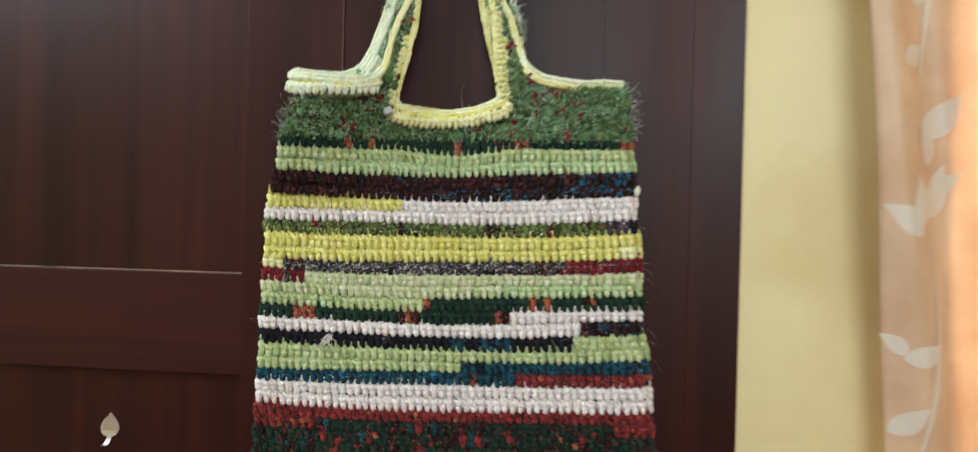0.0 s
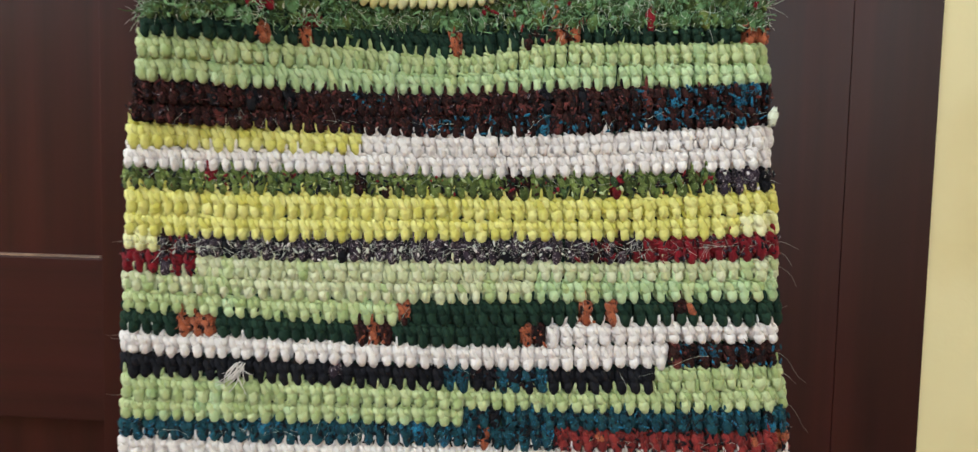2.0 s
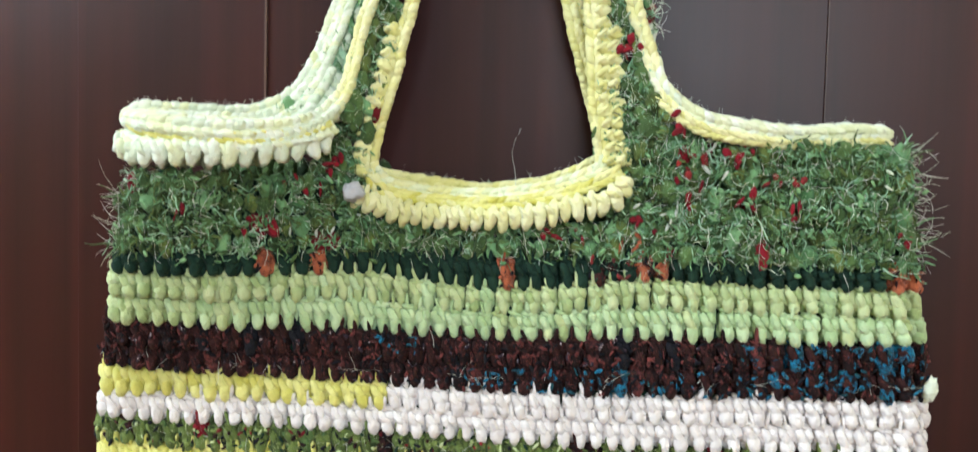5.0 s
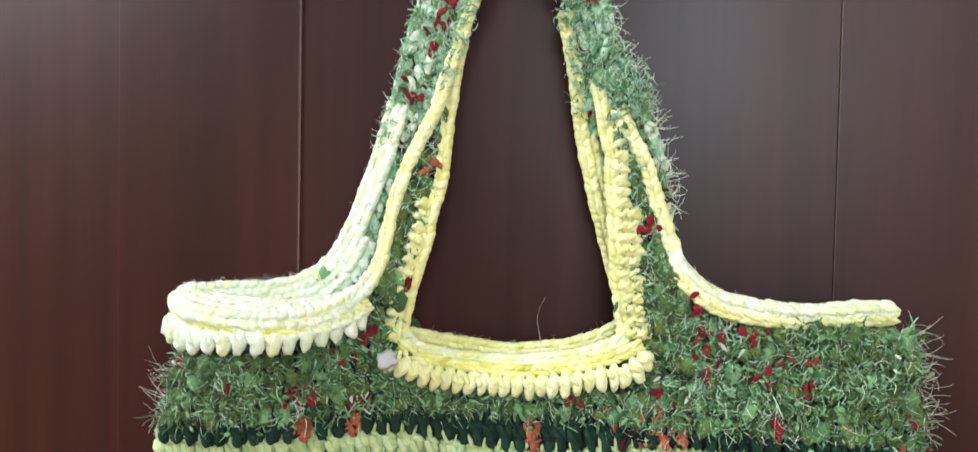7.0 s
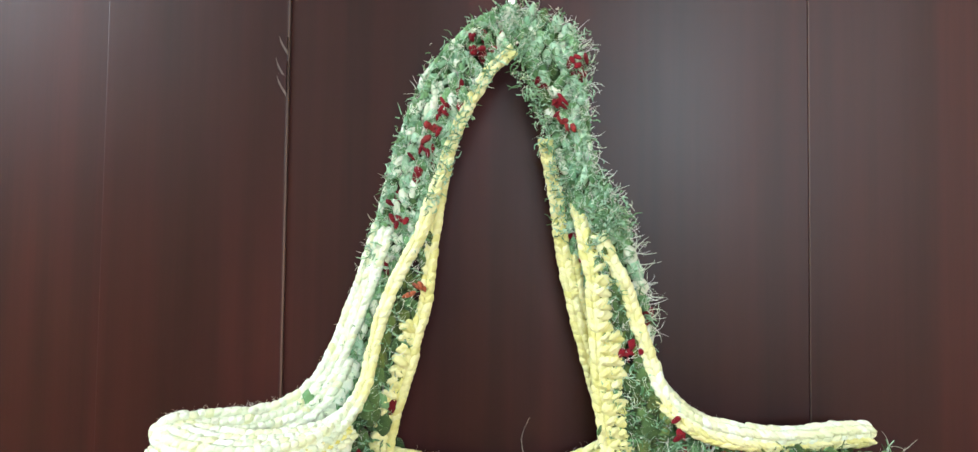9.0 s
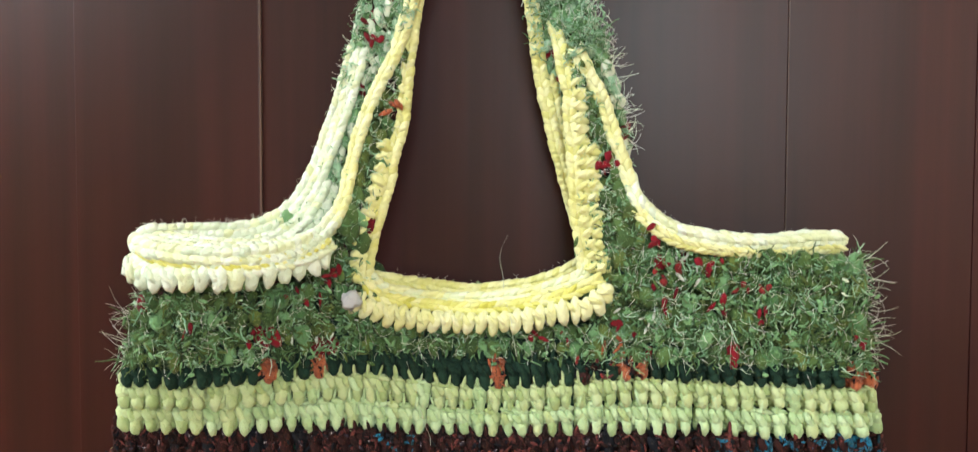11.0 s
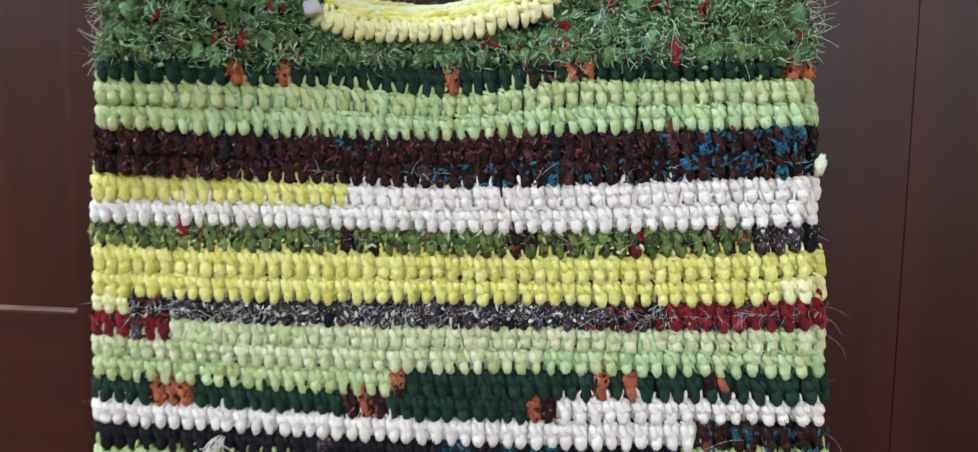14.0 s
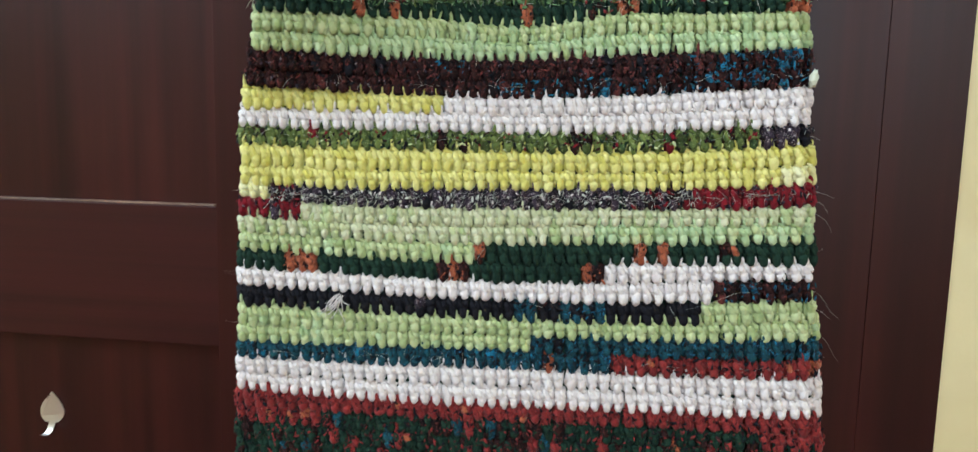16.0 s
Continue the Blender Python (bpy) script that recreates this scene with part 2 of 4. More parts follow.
class Wool:
    """Gathers lobes and fibres of yarn into one mesh."""

    def __init__(self):
        self.pts, self.faces, self.mats, self.names, self.n = [], [], [], [], 0

    def slot(self, key):
        if key not in self.names:
            self.names.append(key)
        return self.names.index(key)

    def lobe(self, at, size, key, tilt=0.0, axes=FRONT, drop=True, fine=True, pad=False, rough=0.055):
        base, faces = (PAD if pad else DROP if drop else BALL, BALL_FACES) if fine else (ROUGH_BALL, ROUGH_FACES)
        p = base * (1 + rng.normal(0, rough, (len(base), 1))) * size
        c, s = math.cos(tilt), math.sin(tilt)
        p = np.stack([p[:, 0] * c - p[:, 2] * s, p[:, 1], p[:, 0] * s + p[:, 2] * c], 1) @ axes + at
        self._put(p, faces, key)

    def fibre(self, line, radius, key):
        line = np.asarray(line)
        m = len(line)
        way = np.gradient(line, axis=0)
        way /= np.linalg.norm(way, axis=1)[:, None] + 1e-9
        side = np.cross(way, (0.31, 0.9, 0.22))
        side /= np.linalg.norm(side, axis=1)[:, None] + 1e-9
        other = np.cross(way, side)
        r = radius * np.linspace(1, 0.35, m)[:, None]
        rings = [line + r * (side * math.cos(a) + other * math.sin(a)) for a in (0, 2.094, 4.189)]
        p = np.stack(rings, 1).reshape(-1, 3)
        faces = [(3 * i + k, 3 * i + (k + 1) % 3, 3 * i + 3 + (k + 1) % 3, 3 * i + 3 + k) for i in range(m - 1) for k in range(3)]
        self._put(p, faces, key)

    def _put(self, p, faces, key):
        k = self.slot(key)
        self.pts.append(p)
        self.faces += [tuple(i + self.n for i in f) for f in faces]
        self.mats += [k] * len(faces)
        self.n += len(p)

    def done(self, name, parent, label="", kind=""):
        me = bpy.data.meshes.new(name)
        me.from_pydata(np.concatenate(self.pts).tolist(), [], self.faces)
        for key in self.names:
            me.materials.append(YARN[key])
        me.polygons.foreach_set("material_index", self.mats)
        me.polygons.foreach_set("use_smooth", [True] * len(self.faces))
        ob = new(name, me)
        ob.parent = parent
        return tagged(ob, label, kind=kind)


def curve(points, n):
    """A smooth line of n points through the given ones, evenly spaced."""
    p = np.array(points, float)
    p = np.concatenate([[2 * p[0] - p[1]], p, [2 * p[-1] - p[-2]]])
    out = []
    for i in range(1, len(p) - 2):
        for t in np.linspace(0, 1, 24, endpoint=False):
            a, b, c, d = p[i - 1:i + 3]
            out.append(0.5 * (2 * b + (c - a) * t + (2 * a - 5 * b + 4 * c - d) * t * t + (3 * b - a - 3 * c + d) * t ** 3))
    out = np.array(out + [p[-2]])
    at = np.concatenate([[0], np.cumsum(np.linalg.norm(np.diff(out, axis=0), axis=1))])
    return np.stack([np.interp(np.linspace(0, at[-1], n), at, out[:, k]) for k in range(3)], 1)


def length(points):
    p = curve(points, 60)
    return float(np.linalg.norm(np.diff(p, axis=0), axis=1).sum())


# ---- structure ----
DOOR_Y = 0.05
door = tagged(new("door_1"), "old dark varnished wooden panel door, closed", "door", kind="structure")
part("panel", block((-0.80, DOOR_Y + 0.009, -0.105), (-0.284, DOOR_Y + 0.03, 0.95), 0.001), WOOD, door)
part("panel", block((-0.80, DOOR_Y + 0.009, -1.0), (-0.284, DOOR_Y + 0.03, -0.238), 0.001), WOOD, door)
part("rail", block((-0.80, DOOR_Y + 0.0007, -0.240), (-0.26, DOOR_Y + 0.030, -0.1035), 0.0018), WOOD_RAIL, door)
part("stile", block((-0.284, DOOR_Y, -1.15), (-0.1535, DOOR_Y + 0.032, 1.0), 0.0008), WOOD, door)
part("board", block((-0.15215, DOOR_Y + 0.001, -1.15), (0.18515, DOOR_Y + 0.032, 1.0), 0.0006), WOOD, door)
part("board", block((0.1859, DOOR_Y + 0.001, -1.15), (0.2957, DOOR_Y + 0.032, 1.0), 0.0003), WOOD, door)
part("stile", block((-0.93, DOOR_Y, -1.15), (-0.801, DOOR_Y + 0.032, 1.0), 0.002), WOOD, door)
part("pale_edge", block((-0.1535, DOOR_Y - 0.0006, -0.3), (-0.1522, DOOR_Y + 0.02, 1.0)), WOOD_EDGE, door)
part("pale_edge", block((0.1852, DOOR_Y + 0.0004, -0.3), (0.1858, DOOR_Y + 0.02, 1.0)), WOOD_EDGE, door)
# thin pale strip: light from above on the rail's ledge, put into the colour
part("pale_edge", block((-0.80, DOOR_Y + 0.0009, -0.1036), (-0.2865, DOOR_Y + 0.009, -0.1022)), WOOD_RIM, door)
part("backing_board", block((-0.95, DOOR_Y + 0.033, -1.15), (0.36, DOOR_Y + 0.045, 1.0)), WOOD, door)
for z, high in ((0.367, 0.016), (0.356, 0.014), (0.384, 0.012)):
    for mat, dz, dy in ((WOOD_RIM, -0.0018, -0.0008), (WOOD_RAIL, 0.0012, -0.0016)):
        bm = bmesh.new()
        outline = ((0, -0.5), (0.0, 0.25), (-0.35, 0.45), (-0.5, 0.55), (-0.42, 0.2), (-0.2, -0.2))
        f = bm.faces.new([bm.verts.new((-0.1537 + x * high, DOOR_Y + dy, z + dz + q * high)) for x, q in outline])
        for v in bmesh.ops.extrude_face_region(bm, geom=[f])["geom"]:
            if isinstance(v, bmesh.types.BMVert):
                v.co.y += 0.003
        bmesh.ops.recalc_face_normals(bm, faces=bm.faces)
        part("chip", bm, mat, door)
frame_right = tagged(new("door_frame"), "dark varnished wooden door frame beside the door", "door frame", kind="structure")
part("jamb", block((0.2958, DOOR_Y + 0.0004, -1.15), (0.358, DOOR_Y + 0.10, 1.0), 0.0003), WOOD, frame_right)
part("jamb", block((-1.0, DOOR_Y - 0.004, -1.15), (-0.932, DOOR_Y + 0.10, 1.0), 0.002), WOOD, frame_right)
part("head", block((-1.0, DOOR_Y - 0.004, 1.001), (0.358, DOOR_Y + 0.10, 1.07), 0.002), WOOD_RAIL, frame_right)


def wall(name, lo, hi, material, label):
    return tagged(part(name, block(lo, hi), material), label, "wall", kind="structure")


wall("wall_north", (0.3585, DOOR_Y + 0.002, -1.15), (0.60, DOOR_Y + 0.25, 1.6), WALL, "cream painted plaster wall between door and window")
wall("wall_north_left", (-1.7, DOOR_Y + 0.002, -1.15), (-1.001, DOOR_Y + 0.25, 1.6), WALL, "cream painted plaster wall")
wall("wall_north_top", (-1.0, DOOR_Y + 0.002, 1.071), (0.358, DOOR_Y + 0.25, 1.6), WALL, "cream painted plaster wall over the door")
wall("wall_north_right", (1.45, DOOR_Y + 0.002, -1.15), (1.9, DOOR_Y + 0.25, 1.6), WALL, "cream painted plaster wall")
wall("wall_north_lintel", (0.601, DOOR_Y + 0.002, 1.1), (1.449, DOOR_Y + 0.25, 1.6), WALL, "cream painted plaster wall over the window")
wall("wall_north_sill", (0.601, DOOR_Y + 0.002, -1.15), (1.449, DOOR_Y + 0.25, -0.75), WALL, "cream painted plaster wall under the window")
wall("wall_east", (1.9, -3.2, -1.15), (2.0, 0.3, 1.6), WALL, "cream painted plaster wall")
for n, (lo, hi) in enumerate((((-1.8, -3.2, -1.15), (-1.7, -1.25, 1.6)), ((-1.8, -0.25, -1.15), (-1.7, 0.3, 1.6)),
                              ((-1.8, -1.249, -1.15), (-1.7, -0.251, 0.5)), ((-1.8, -1.249, 1.5), (-1.7, -0.251, 1.6)))):
    wall(f"wall_west_{n + 1}", lo, hi, WALL, "cream painted plaster wall round a window")
for n, (lo, hi) in enumerate((((-1.8, -3.3, -1.15), (-0.15, -3.2, 1.6)), ((1.45, -3.3, -1.15), (2.0, -3.2, 1.6)),
                              ((-0.149, -3.3, -1.15), (1.449, -3.2, 0.36)), ((-0.149, -3.3, 1.52), (1.449, -3.2, 1.6)))):
    wall(f"wall_south_{n + 1}", lo, hi, WALL, "cream painted plaster wall round a window")
tagged(part("floor", block((-1.8, -3.3, -1.25), (2.0, 0.3, -1.151)), FLOOR), "red cement floor", "floor", kind="structure")
tagged(part("ceiling", block((-1.8, -3.3, 1.601), (2.0, 0.3, 1.7)), CEILING), "white painted ceiling", "ceiling", kind="structure")

# ---- curtain ----
curtain = tagged(new("curtain"), "peach satin window curtain with white woven leaves", "curtain")


def fold(x, z):
    """How far the cloth stands towards the room."""
    w = x + 0.012 * math.sin(5 * z + 1)
    return 0.025 * math.sin(w * 27 + 0.6) + 0.012 * math.sin(w * 61 + 2.2 * z) + 0.006 * math.sin(9 * z + 14 * w)


def cloth_sheet():
    bm = bmesh.new()
    xs, zs = np.linspace(0.0, 0.97, 160), np.linspace(-0.95, 1.15, 80)
    grid = [[bm.verts.new((x + 0.494 - 0.074 * z, 0.012 - fold(x + 0.494, z), z)) for x in xs] for z in zs]
    for a, b in zip(grid, grid[1:]):
        for i in range(len(xs) - 1):
            bm.faces.new((a[i], a[i + 1], b[i + 1], b[i])).smooth = True
    return bm


sheet = part("cloth", cloth_sheet(), CURTAIN, curtain)
sheet.modifiers.new("thick", "SOLIDIFY").thickness = 0.0012


def leaf_patch(x, z, size, turn, wide=0.42):
    """A woven leaf that lies on the folds."""
    bm = bmesh.new()
    rows = []
    for i in range(13):
        t = i / 12
        half = wide * size * math.sin(math.pi * t ** 0.8) * (1 - 0.25 * t) * 0.5
        row = []
        for k in (-1, -0.5, 0, 0.5, 1):
            dx, dz = k * half + 0.08 * size * math.sin(3 * t), t * size
            px, pz = x + dx * math.cos(turn) - dz * math.sin(turn), z + dx * math.sin(turn) + dz * math.cos(turn)
            row.append(bm.verts.new((px, 0.012 - fold(px + 0.074 * pz, pz) - 0.0018, pz)))
        rows.append(row)
    for a, b in zip(rows, rows[1:]):
        for k in range(4):
            bm.faces.new((a[k], a[k + 1], b[k + 1], b[k])).smooth = True
    bmesh.ops.remove_doubles(bm, verts=bm.verts, dist=1e-5)
    return bm


for sx in (0.0, 0.24, 0.48, 0.70):
    for sz in (-0.42, 0.0, 0.42):
        for x, z, size, turn in ((0.560, -0.255, 0.052, -0.9), (0.572, -0.170, 0.050, -1.2), (0.575, -0.165, 0.036, 0.9), (0.585, -0.03, 0.055, 0.9),
                                 (0.585, -0.02, 0.060, 0.1), (0.595, -0.01, 0.075, -0.5), (0.605, 0.05, 0.060, 0.2), (0.600, 0.02, 0.055, -1.1), (0.600, 0.085, 0.07, -0.7)):
            part("leaf", leaf_patch(x - 0.046 + sx, z + sz, size, turn, 0.55), CURTAIN_LEAF, curtain)
        part("stem", leaf_patch(0.544 + sx, sz - 0.30, 0.36, 0.03, 0.022), CURTAIN_LEAF, curtain)

# ---- leaf hooks ----
def leaf_hook(at):
    """A thin steel leaf, notched near its tip, whose stem bends out as a hook."""
    ob = tagged(new("leaf_hook"), "small brushed steel leaf-shaped hook on the door", "hook", "leaf hooks on the door")
    ob.location = at
    bm = bmesh.new()
    outline = []
    for i in range(25):
        t = i / 24
        half = 0.0108 * math.sin(math.pi * min(1, 0.06 + t * 0.94) ** 0.85) ** 0.8 * (1.05 - 0.35 * t) + 0.0016 * (1 - t)
        outline.append((half + 0.002 * t, t * 0.031))
    for i in range(24, -1, -1):
        t = i / 24
        half = 0.0108 * math.sin(math.pi * min(1, 0.06 + t * 0.94) ** 0.85) ** 0.8 * (1.05 - 0.35 * t) + 0.0016 * (1 - t)
        notch = 0.0028 if i in (19, 21) else 0.0
        outline.append((-half + notch + 0.002 * t, t * 0.031))
    vs = [bm.verts.new((x, -0.0004 - 0.002 * math.cos(x * 120), z)) for x, z in outline]
    f = bm.faces.new(vs)
    for v in bmesh.ops.extrude_face_region(bm, geom=[f])["geom"]:
        if isinstance(v, bmesh.types.BMVert):
            v.co.y += 0.0009
    bmesh.ops.recalc_face_normals(bm, faces=bm.faces)
    part("leaf_plate", bm, STEEL, ob)
    bm = bmesh.new()
    prev = None
    for i in range(10):
        a = i / 9
        y, z = -0.001 - 0.011 * a ** 1.6, -0.0105 * math.sin(a * 1.9)
        row = [bm.verts.new((x * 0.0028 - 0.002 * a, y + dy, z + dz)) for x, dy, dz in ((-1, 0, 0), (1, 0, 0), (1, 0.0008, -0.0006), (-1, 0.0008, -0.0006))]
        if prev:
            for k in range(4):
                bm.faces.new((prev[k], prev[(k + 1) % 4], row[(k + 1) % 4], row[k]))
        else:
            bm.faces.new(row)
        prev = row
    bm.faces.new(prev[::-1])
    bmesh.ops.recalc_face_normals(bm, faces=bm.faces)
    part("stem", bm, STEEL, ob)
    return ob


leaf_hook((-0.474, DOOR_Y + 0.0085, -0.333)).scale = (1.22, 1.0, 1.05)
leaf_hook((-0.004, DOOR_Y + 0.0025, 0.381))

# ---- the crocheted bag ----
bag = tagged(new("crochet_bag"), "striped crocheted cloth-yarn bag with fuzzy green yoke hanging on the door", "bag")
STITCHES = 51


def ease(a, b, x):
    q = min(1.0, max(0.0, (x - a) / (b - a)))
    return q * q * (3 - 2 * q)


def flare(z):
    """How far the left top corner is pulled open towards the room."""
    return min(1.0, max(0.0, (z + 0.01) / 0.13))


def side_left(z):
    return -0.2335 + 0.030 * z + 0.046 * flare(z)


def side_right(z):
    return 0.2265 - 0.100 * z


def front(u, z):
    """A place on the bag's front and the turn of its surface there."""
    x = side_left(z) + u * (side_right(z) - side_left(z))
    y = 0.010 * (1 - (2 * u - 1) ** 2) + 0.13 * max(0.0, z - 0.02) * (1 - 0.9 * ease(0.45, 0.7, u))
    y -= 0.058 * flare(z) * ease(0.32, 0.08, u)
    turn = 0.0
    for d, s in ((x - side_left(z), -1), (side_right(z) - x, 1)):
        if d < 0.014:
            q = 1 - max(d, 0.0) / 0.014
            y += 0.014 * (1 - math.sqrt(max(0.0, 1 - q * q)))
            turn = s * math.asin(min(1, q)) * 0.8
    return np.array((x, y, z)), turn


def back(u, z):
    p, turn = front(u, z)
    return np.array((p[0], 0.040 - 0.045 * flare(z) * ease(0.34, 0.06, u) - 0.004 * (2 * u - 1) ** 2 - (0.008 if abs(u - 0.5) > 0.48 else 0), z)), math.pi - turn


def turned(a):
    return np.array([(math.cos(a), math.sin(a), 0), (-math.sin(a), math.cos(a), 0), (0, 0, 1.0)])


MIX = {
    "lime": {"lime": 0.95, "spring": 0.05}, "spring": {"spring": 0.8, "lime": 0.2}, "limepale": {"pale": 0.5, "lime": 0.5}, "pale": {"pale": 0.9, "lime": 0.1}, "yellow": {"yellow": 1}, "straw": {"straw": 1}, "white": {"white": 1},
    "pine": {"pine": 1}, "black": {"black": 0.97, "plum": 0.03}, "red": {"red": 0.98, "plum": 0.02},
    "pinemix": {"pine": 0.90, "brown": 0.05, "rust": 0.05}, "brown": {"brown": 0.88, "chestnut": 0.06, "black": 0.06},
    "brownblue": {"brown": 0.80, "blue": 0.15, "chestnut": 0.05}, "olive": {"olive": 0.90, "moss": 0.06, "red": 0.012, "brown": 0.028},
    "wine": {"plum": 0.5, "red": 0.3, "brown": 0.2}, "plum": {"plum": 0.87, "black": 0.09, "red": 0.04}, "blackblue": {"black": 0.66, "teal": 0.24, "brown": 0.1},
    "teal": {"teal": 0.86, "blue": 0.06, "black": 0.05, "rust": 0.015, "chestnut": 0.015}, "brick": {"brick": 0.94, "rust": 0.06},
    "orange": {"rust": 0.74, "brown": 0.16, "pine": 0.10}, "darkmix": {"pine": 0.68, "brown": 0.2, "rust": 0.03, "brick": 0.05, "teal": 0.04},
}


BITS = {
    "brown": ("chestnut", "chestnut", "chestnut", "black", "brown", "black", "plum"), "brownblue": ("blue", "black", "chestnut", "blue", "teal", "black", "brown", "blue"),
    "olive": ("moss", "olive", "lime", "olive", "black", "olive", "brown", "black", "olive", "red", "pine"), "plum": ("white", "black", "black", "plum", "black", "grey", "plum", "black", "plum"),
    "wine": ("red", "black", "plum", "grey", "red", "black"), "teal": ("blue", "black", "teal", "black"), "darkmix": ("chestnut", "pine", "brick", "black", "brown", "pine"), "blackblue": ("blue", "black", "brown"),
    "orange": ("rust", "brown", "rust", "black"), "red": ("red", "red", "plum", "black"), "brick": ("brick", "brick", "black"),
}


def pick(mix):
    keys = list(MIX[mix])
    return keys[int(rng.choice(len(keys), p=np.array([MIX[mix][k] for k in keys])))]


def stitch(w, at, axes, high, wide, mix, fine=True, fuzzy=0.0):
    """One stitch: hanging drop, slanting wrap over its top, and the small loop that reaches into the row above."""
    key = pick(mix)
    lean = rng.normal(-0.08, 0.09)
    j = rng.normal(0, 0.0004, 3) * (1, 0.8, 1)
    if not fine:
        w.lobe(at, np.array((wide * 0.56, 0.0042, high * 0.62)), key, lean, axes, True, False)
        return
    k2, k3 = (key if rng.random() < 0.6 else pick(mix) for _ in range(2))
    grow = rng.normal(1, 0.08, (5, 3))

    def lay(x, y, z, sx, sy, sz, k, tilt, n, drop=False, pad=True):
        w.lobe(at + j + axes.T @ (wide * x, y, high * z), np.array((wide * sx, sy, high * sz)) * grow[n], k, lean + tilt, axes, drop, pad=pad)

    lay(0.00, 0.0014, 0.11, 0.57, 0.0030, 0.42, key, 0.0, 0)
    lay(0.00, 0.0034, -0.14, 0.60, 0.0026, 0.42, key, 0.0, 0)
    lay(0.08, -0.0012, -0.27, 0.38, 0.0040, 0.36, k3, 0.18, 1, False, False)
    lay(-0.11, -0.0018, 0.09, 0.29, 0.0031, 0.35, k2, 0.62, 3, False, False)
    lay(0.25, -0.0009, 0.19, 0.27, 0.0029, 0.26, key, 0.50, 2, False, False)
    lay(0.02, -0.0002, 0.43, 0.55, 0.0027, 0.12, key, -0.16, 4, False, False)
    w.lobe(at + j + axes.T @ (-wide * 0.12, -0.0014, high * 0.66), np.array((wide * 0.13, 0.0022, high * 0.27)) * rng.normal(1, 0.2, 3), key, rng.normal(0.05, 0.2), axes, False)
    for _ in range(9 if mix in BITS else 0):
        k = BITS[mix][int(rng.integers(len(BITS[mix])))]
        o = rng.uniform(-0.5, 0.5, 3) * (wide, 0.001, high * 0.95)
        w.lobe(at + axes.T @ (o[0], -0.0042 + o[1], o[2]), np.array((0.0010, 0.0010, 0.0024)) * rng.uniform(0.4, 1.25, 3), k, rng.normal(0, 0.9), axes, False, False)


# rows from the yoke down: height of the row's top at the left side, middle and right side, and its runs of colour
ROWS = [
    (0.0735, 0.0700, 0.0745, (("pine", 0.18), ("orange", 0.205), ("pine", 0.235), ("orange", 0.255), ("pine", 0.49), ("orange", 0.515), ("pine", 0.60), ("darkmix", 0.665), ("orange", 0.70), ("pine", 0.955), ("orange", 1.0))),
    (0.0605, 0.0540, 0.0640, (("lime", 1.0),)),
    (0.0470, 0.0410, 0.0510, (("lime", 0.12), ("spring", 1.0))),
    (0.0325, 0.0275, 0.0375, (("brown", 0.36), ("brownblue", 0.42), ("brown", 0.78), ("brownblue", 1.0))),
    (0.0188, 0.0135, 0.0230, (("brown", 0.47), ("brownblue", 1.0))),
    (0.0050, -0.0010, 0.0085, (("yellow", 0.385), ("white", 1.0))),
    (-0.0130, -0.0150, -0.0060, (("white", 1.0),)),
    (-0.0280, -0.0300, -0.0205, (("olive", 0.92), ("plum", 1.0))),
    (-0.0425, -0.0455, -0.0355, (("yellow", 1.0),)),
    (-0.0600, -0.0620, -0.0500, (("yellow", 0.95), ("straw", 1.0))),
    (-0.0770, -0.0770, -0.0640, (("straw", 0.06), ("wine", 0.13), ("plum", 0.70), ("wine", 0.80), ("red", 1.0))),
    (-0.0890, -0.0925, -0.0800, (("red", 0.12), ("pale", 1.0))),
    (-0.1050, -0.1060, -0.0940, (("limepale", 0.22), ("pale", 0.56), ("limepale", 0.64), ("spring", 1.0))),
    (-0.1200, -0.1210, -0.1090, (("lime", 0.44), ("orange", 0.46), ("pine", 0.70), ("orange", 0.725), ("pinemix", 1.0))),
    (-0.1350, -0.1370, -0.1255, (("pine", 0.10), ("orange", 0.16), ("pine", 0.36), ("orange", 0.42), ("pine", 0.62), ("orange", 0.66), ("white", 1.0))),
    (-0.1500, -0.1525, -0.1385, (("white", 0.83), ("brownblue", 1.0))),
    (-0.1655, -0.1685, -0.1550, (("black", 0.5), ("blackblue", 0.66), ("black", 0.82), ("lime", 1.0))),
    (-0.1815, -0.1850, -0.1710, (("lime", 1.0),)),
    (-0.1990, -0.1995, -0.1860, (("lime", 0.535), ("teal", 1.0))),
    (-0.2150, -0.2125, -0.2015, (("teal", 0.66), ("brick", 1.0))),
    (-0.2290, -0.2280, -0.2160, (("white", 1.0),)),
    (-0.2440, -0.2440, -0.2315, (("white", 1.0),)),
    (-0.2590, -0.2610, -0.2465, (("brick", 1.0),)),
    (-0.2750, -0.2735, -0.2610, (("brick", 0.16), ("darkmix", 0.9), ("brick", 1.0))),
    (-0.2890, -0.2880, -0.2760, (("darkmix", 1.0),)),
    (-0.3040, -0.3030, -0.2920, (("darkmix", 1.0),)),
    (-0.3190, -0.3180, -0.3080, (("pinemix", 1.0),)),
]


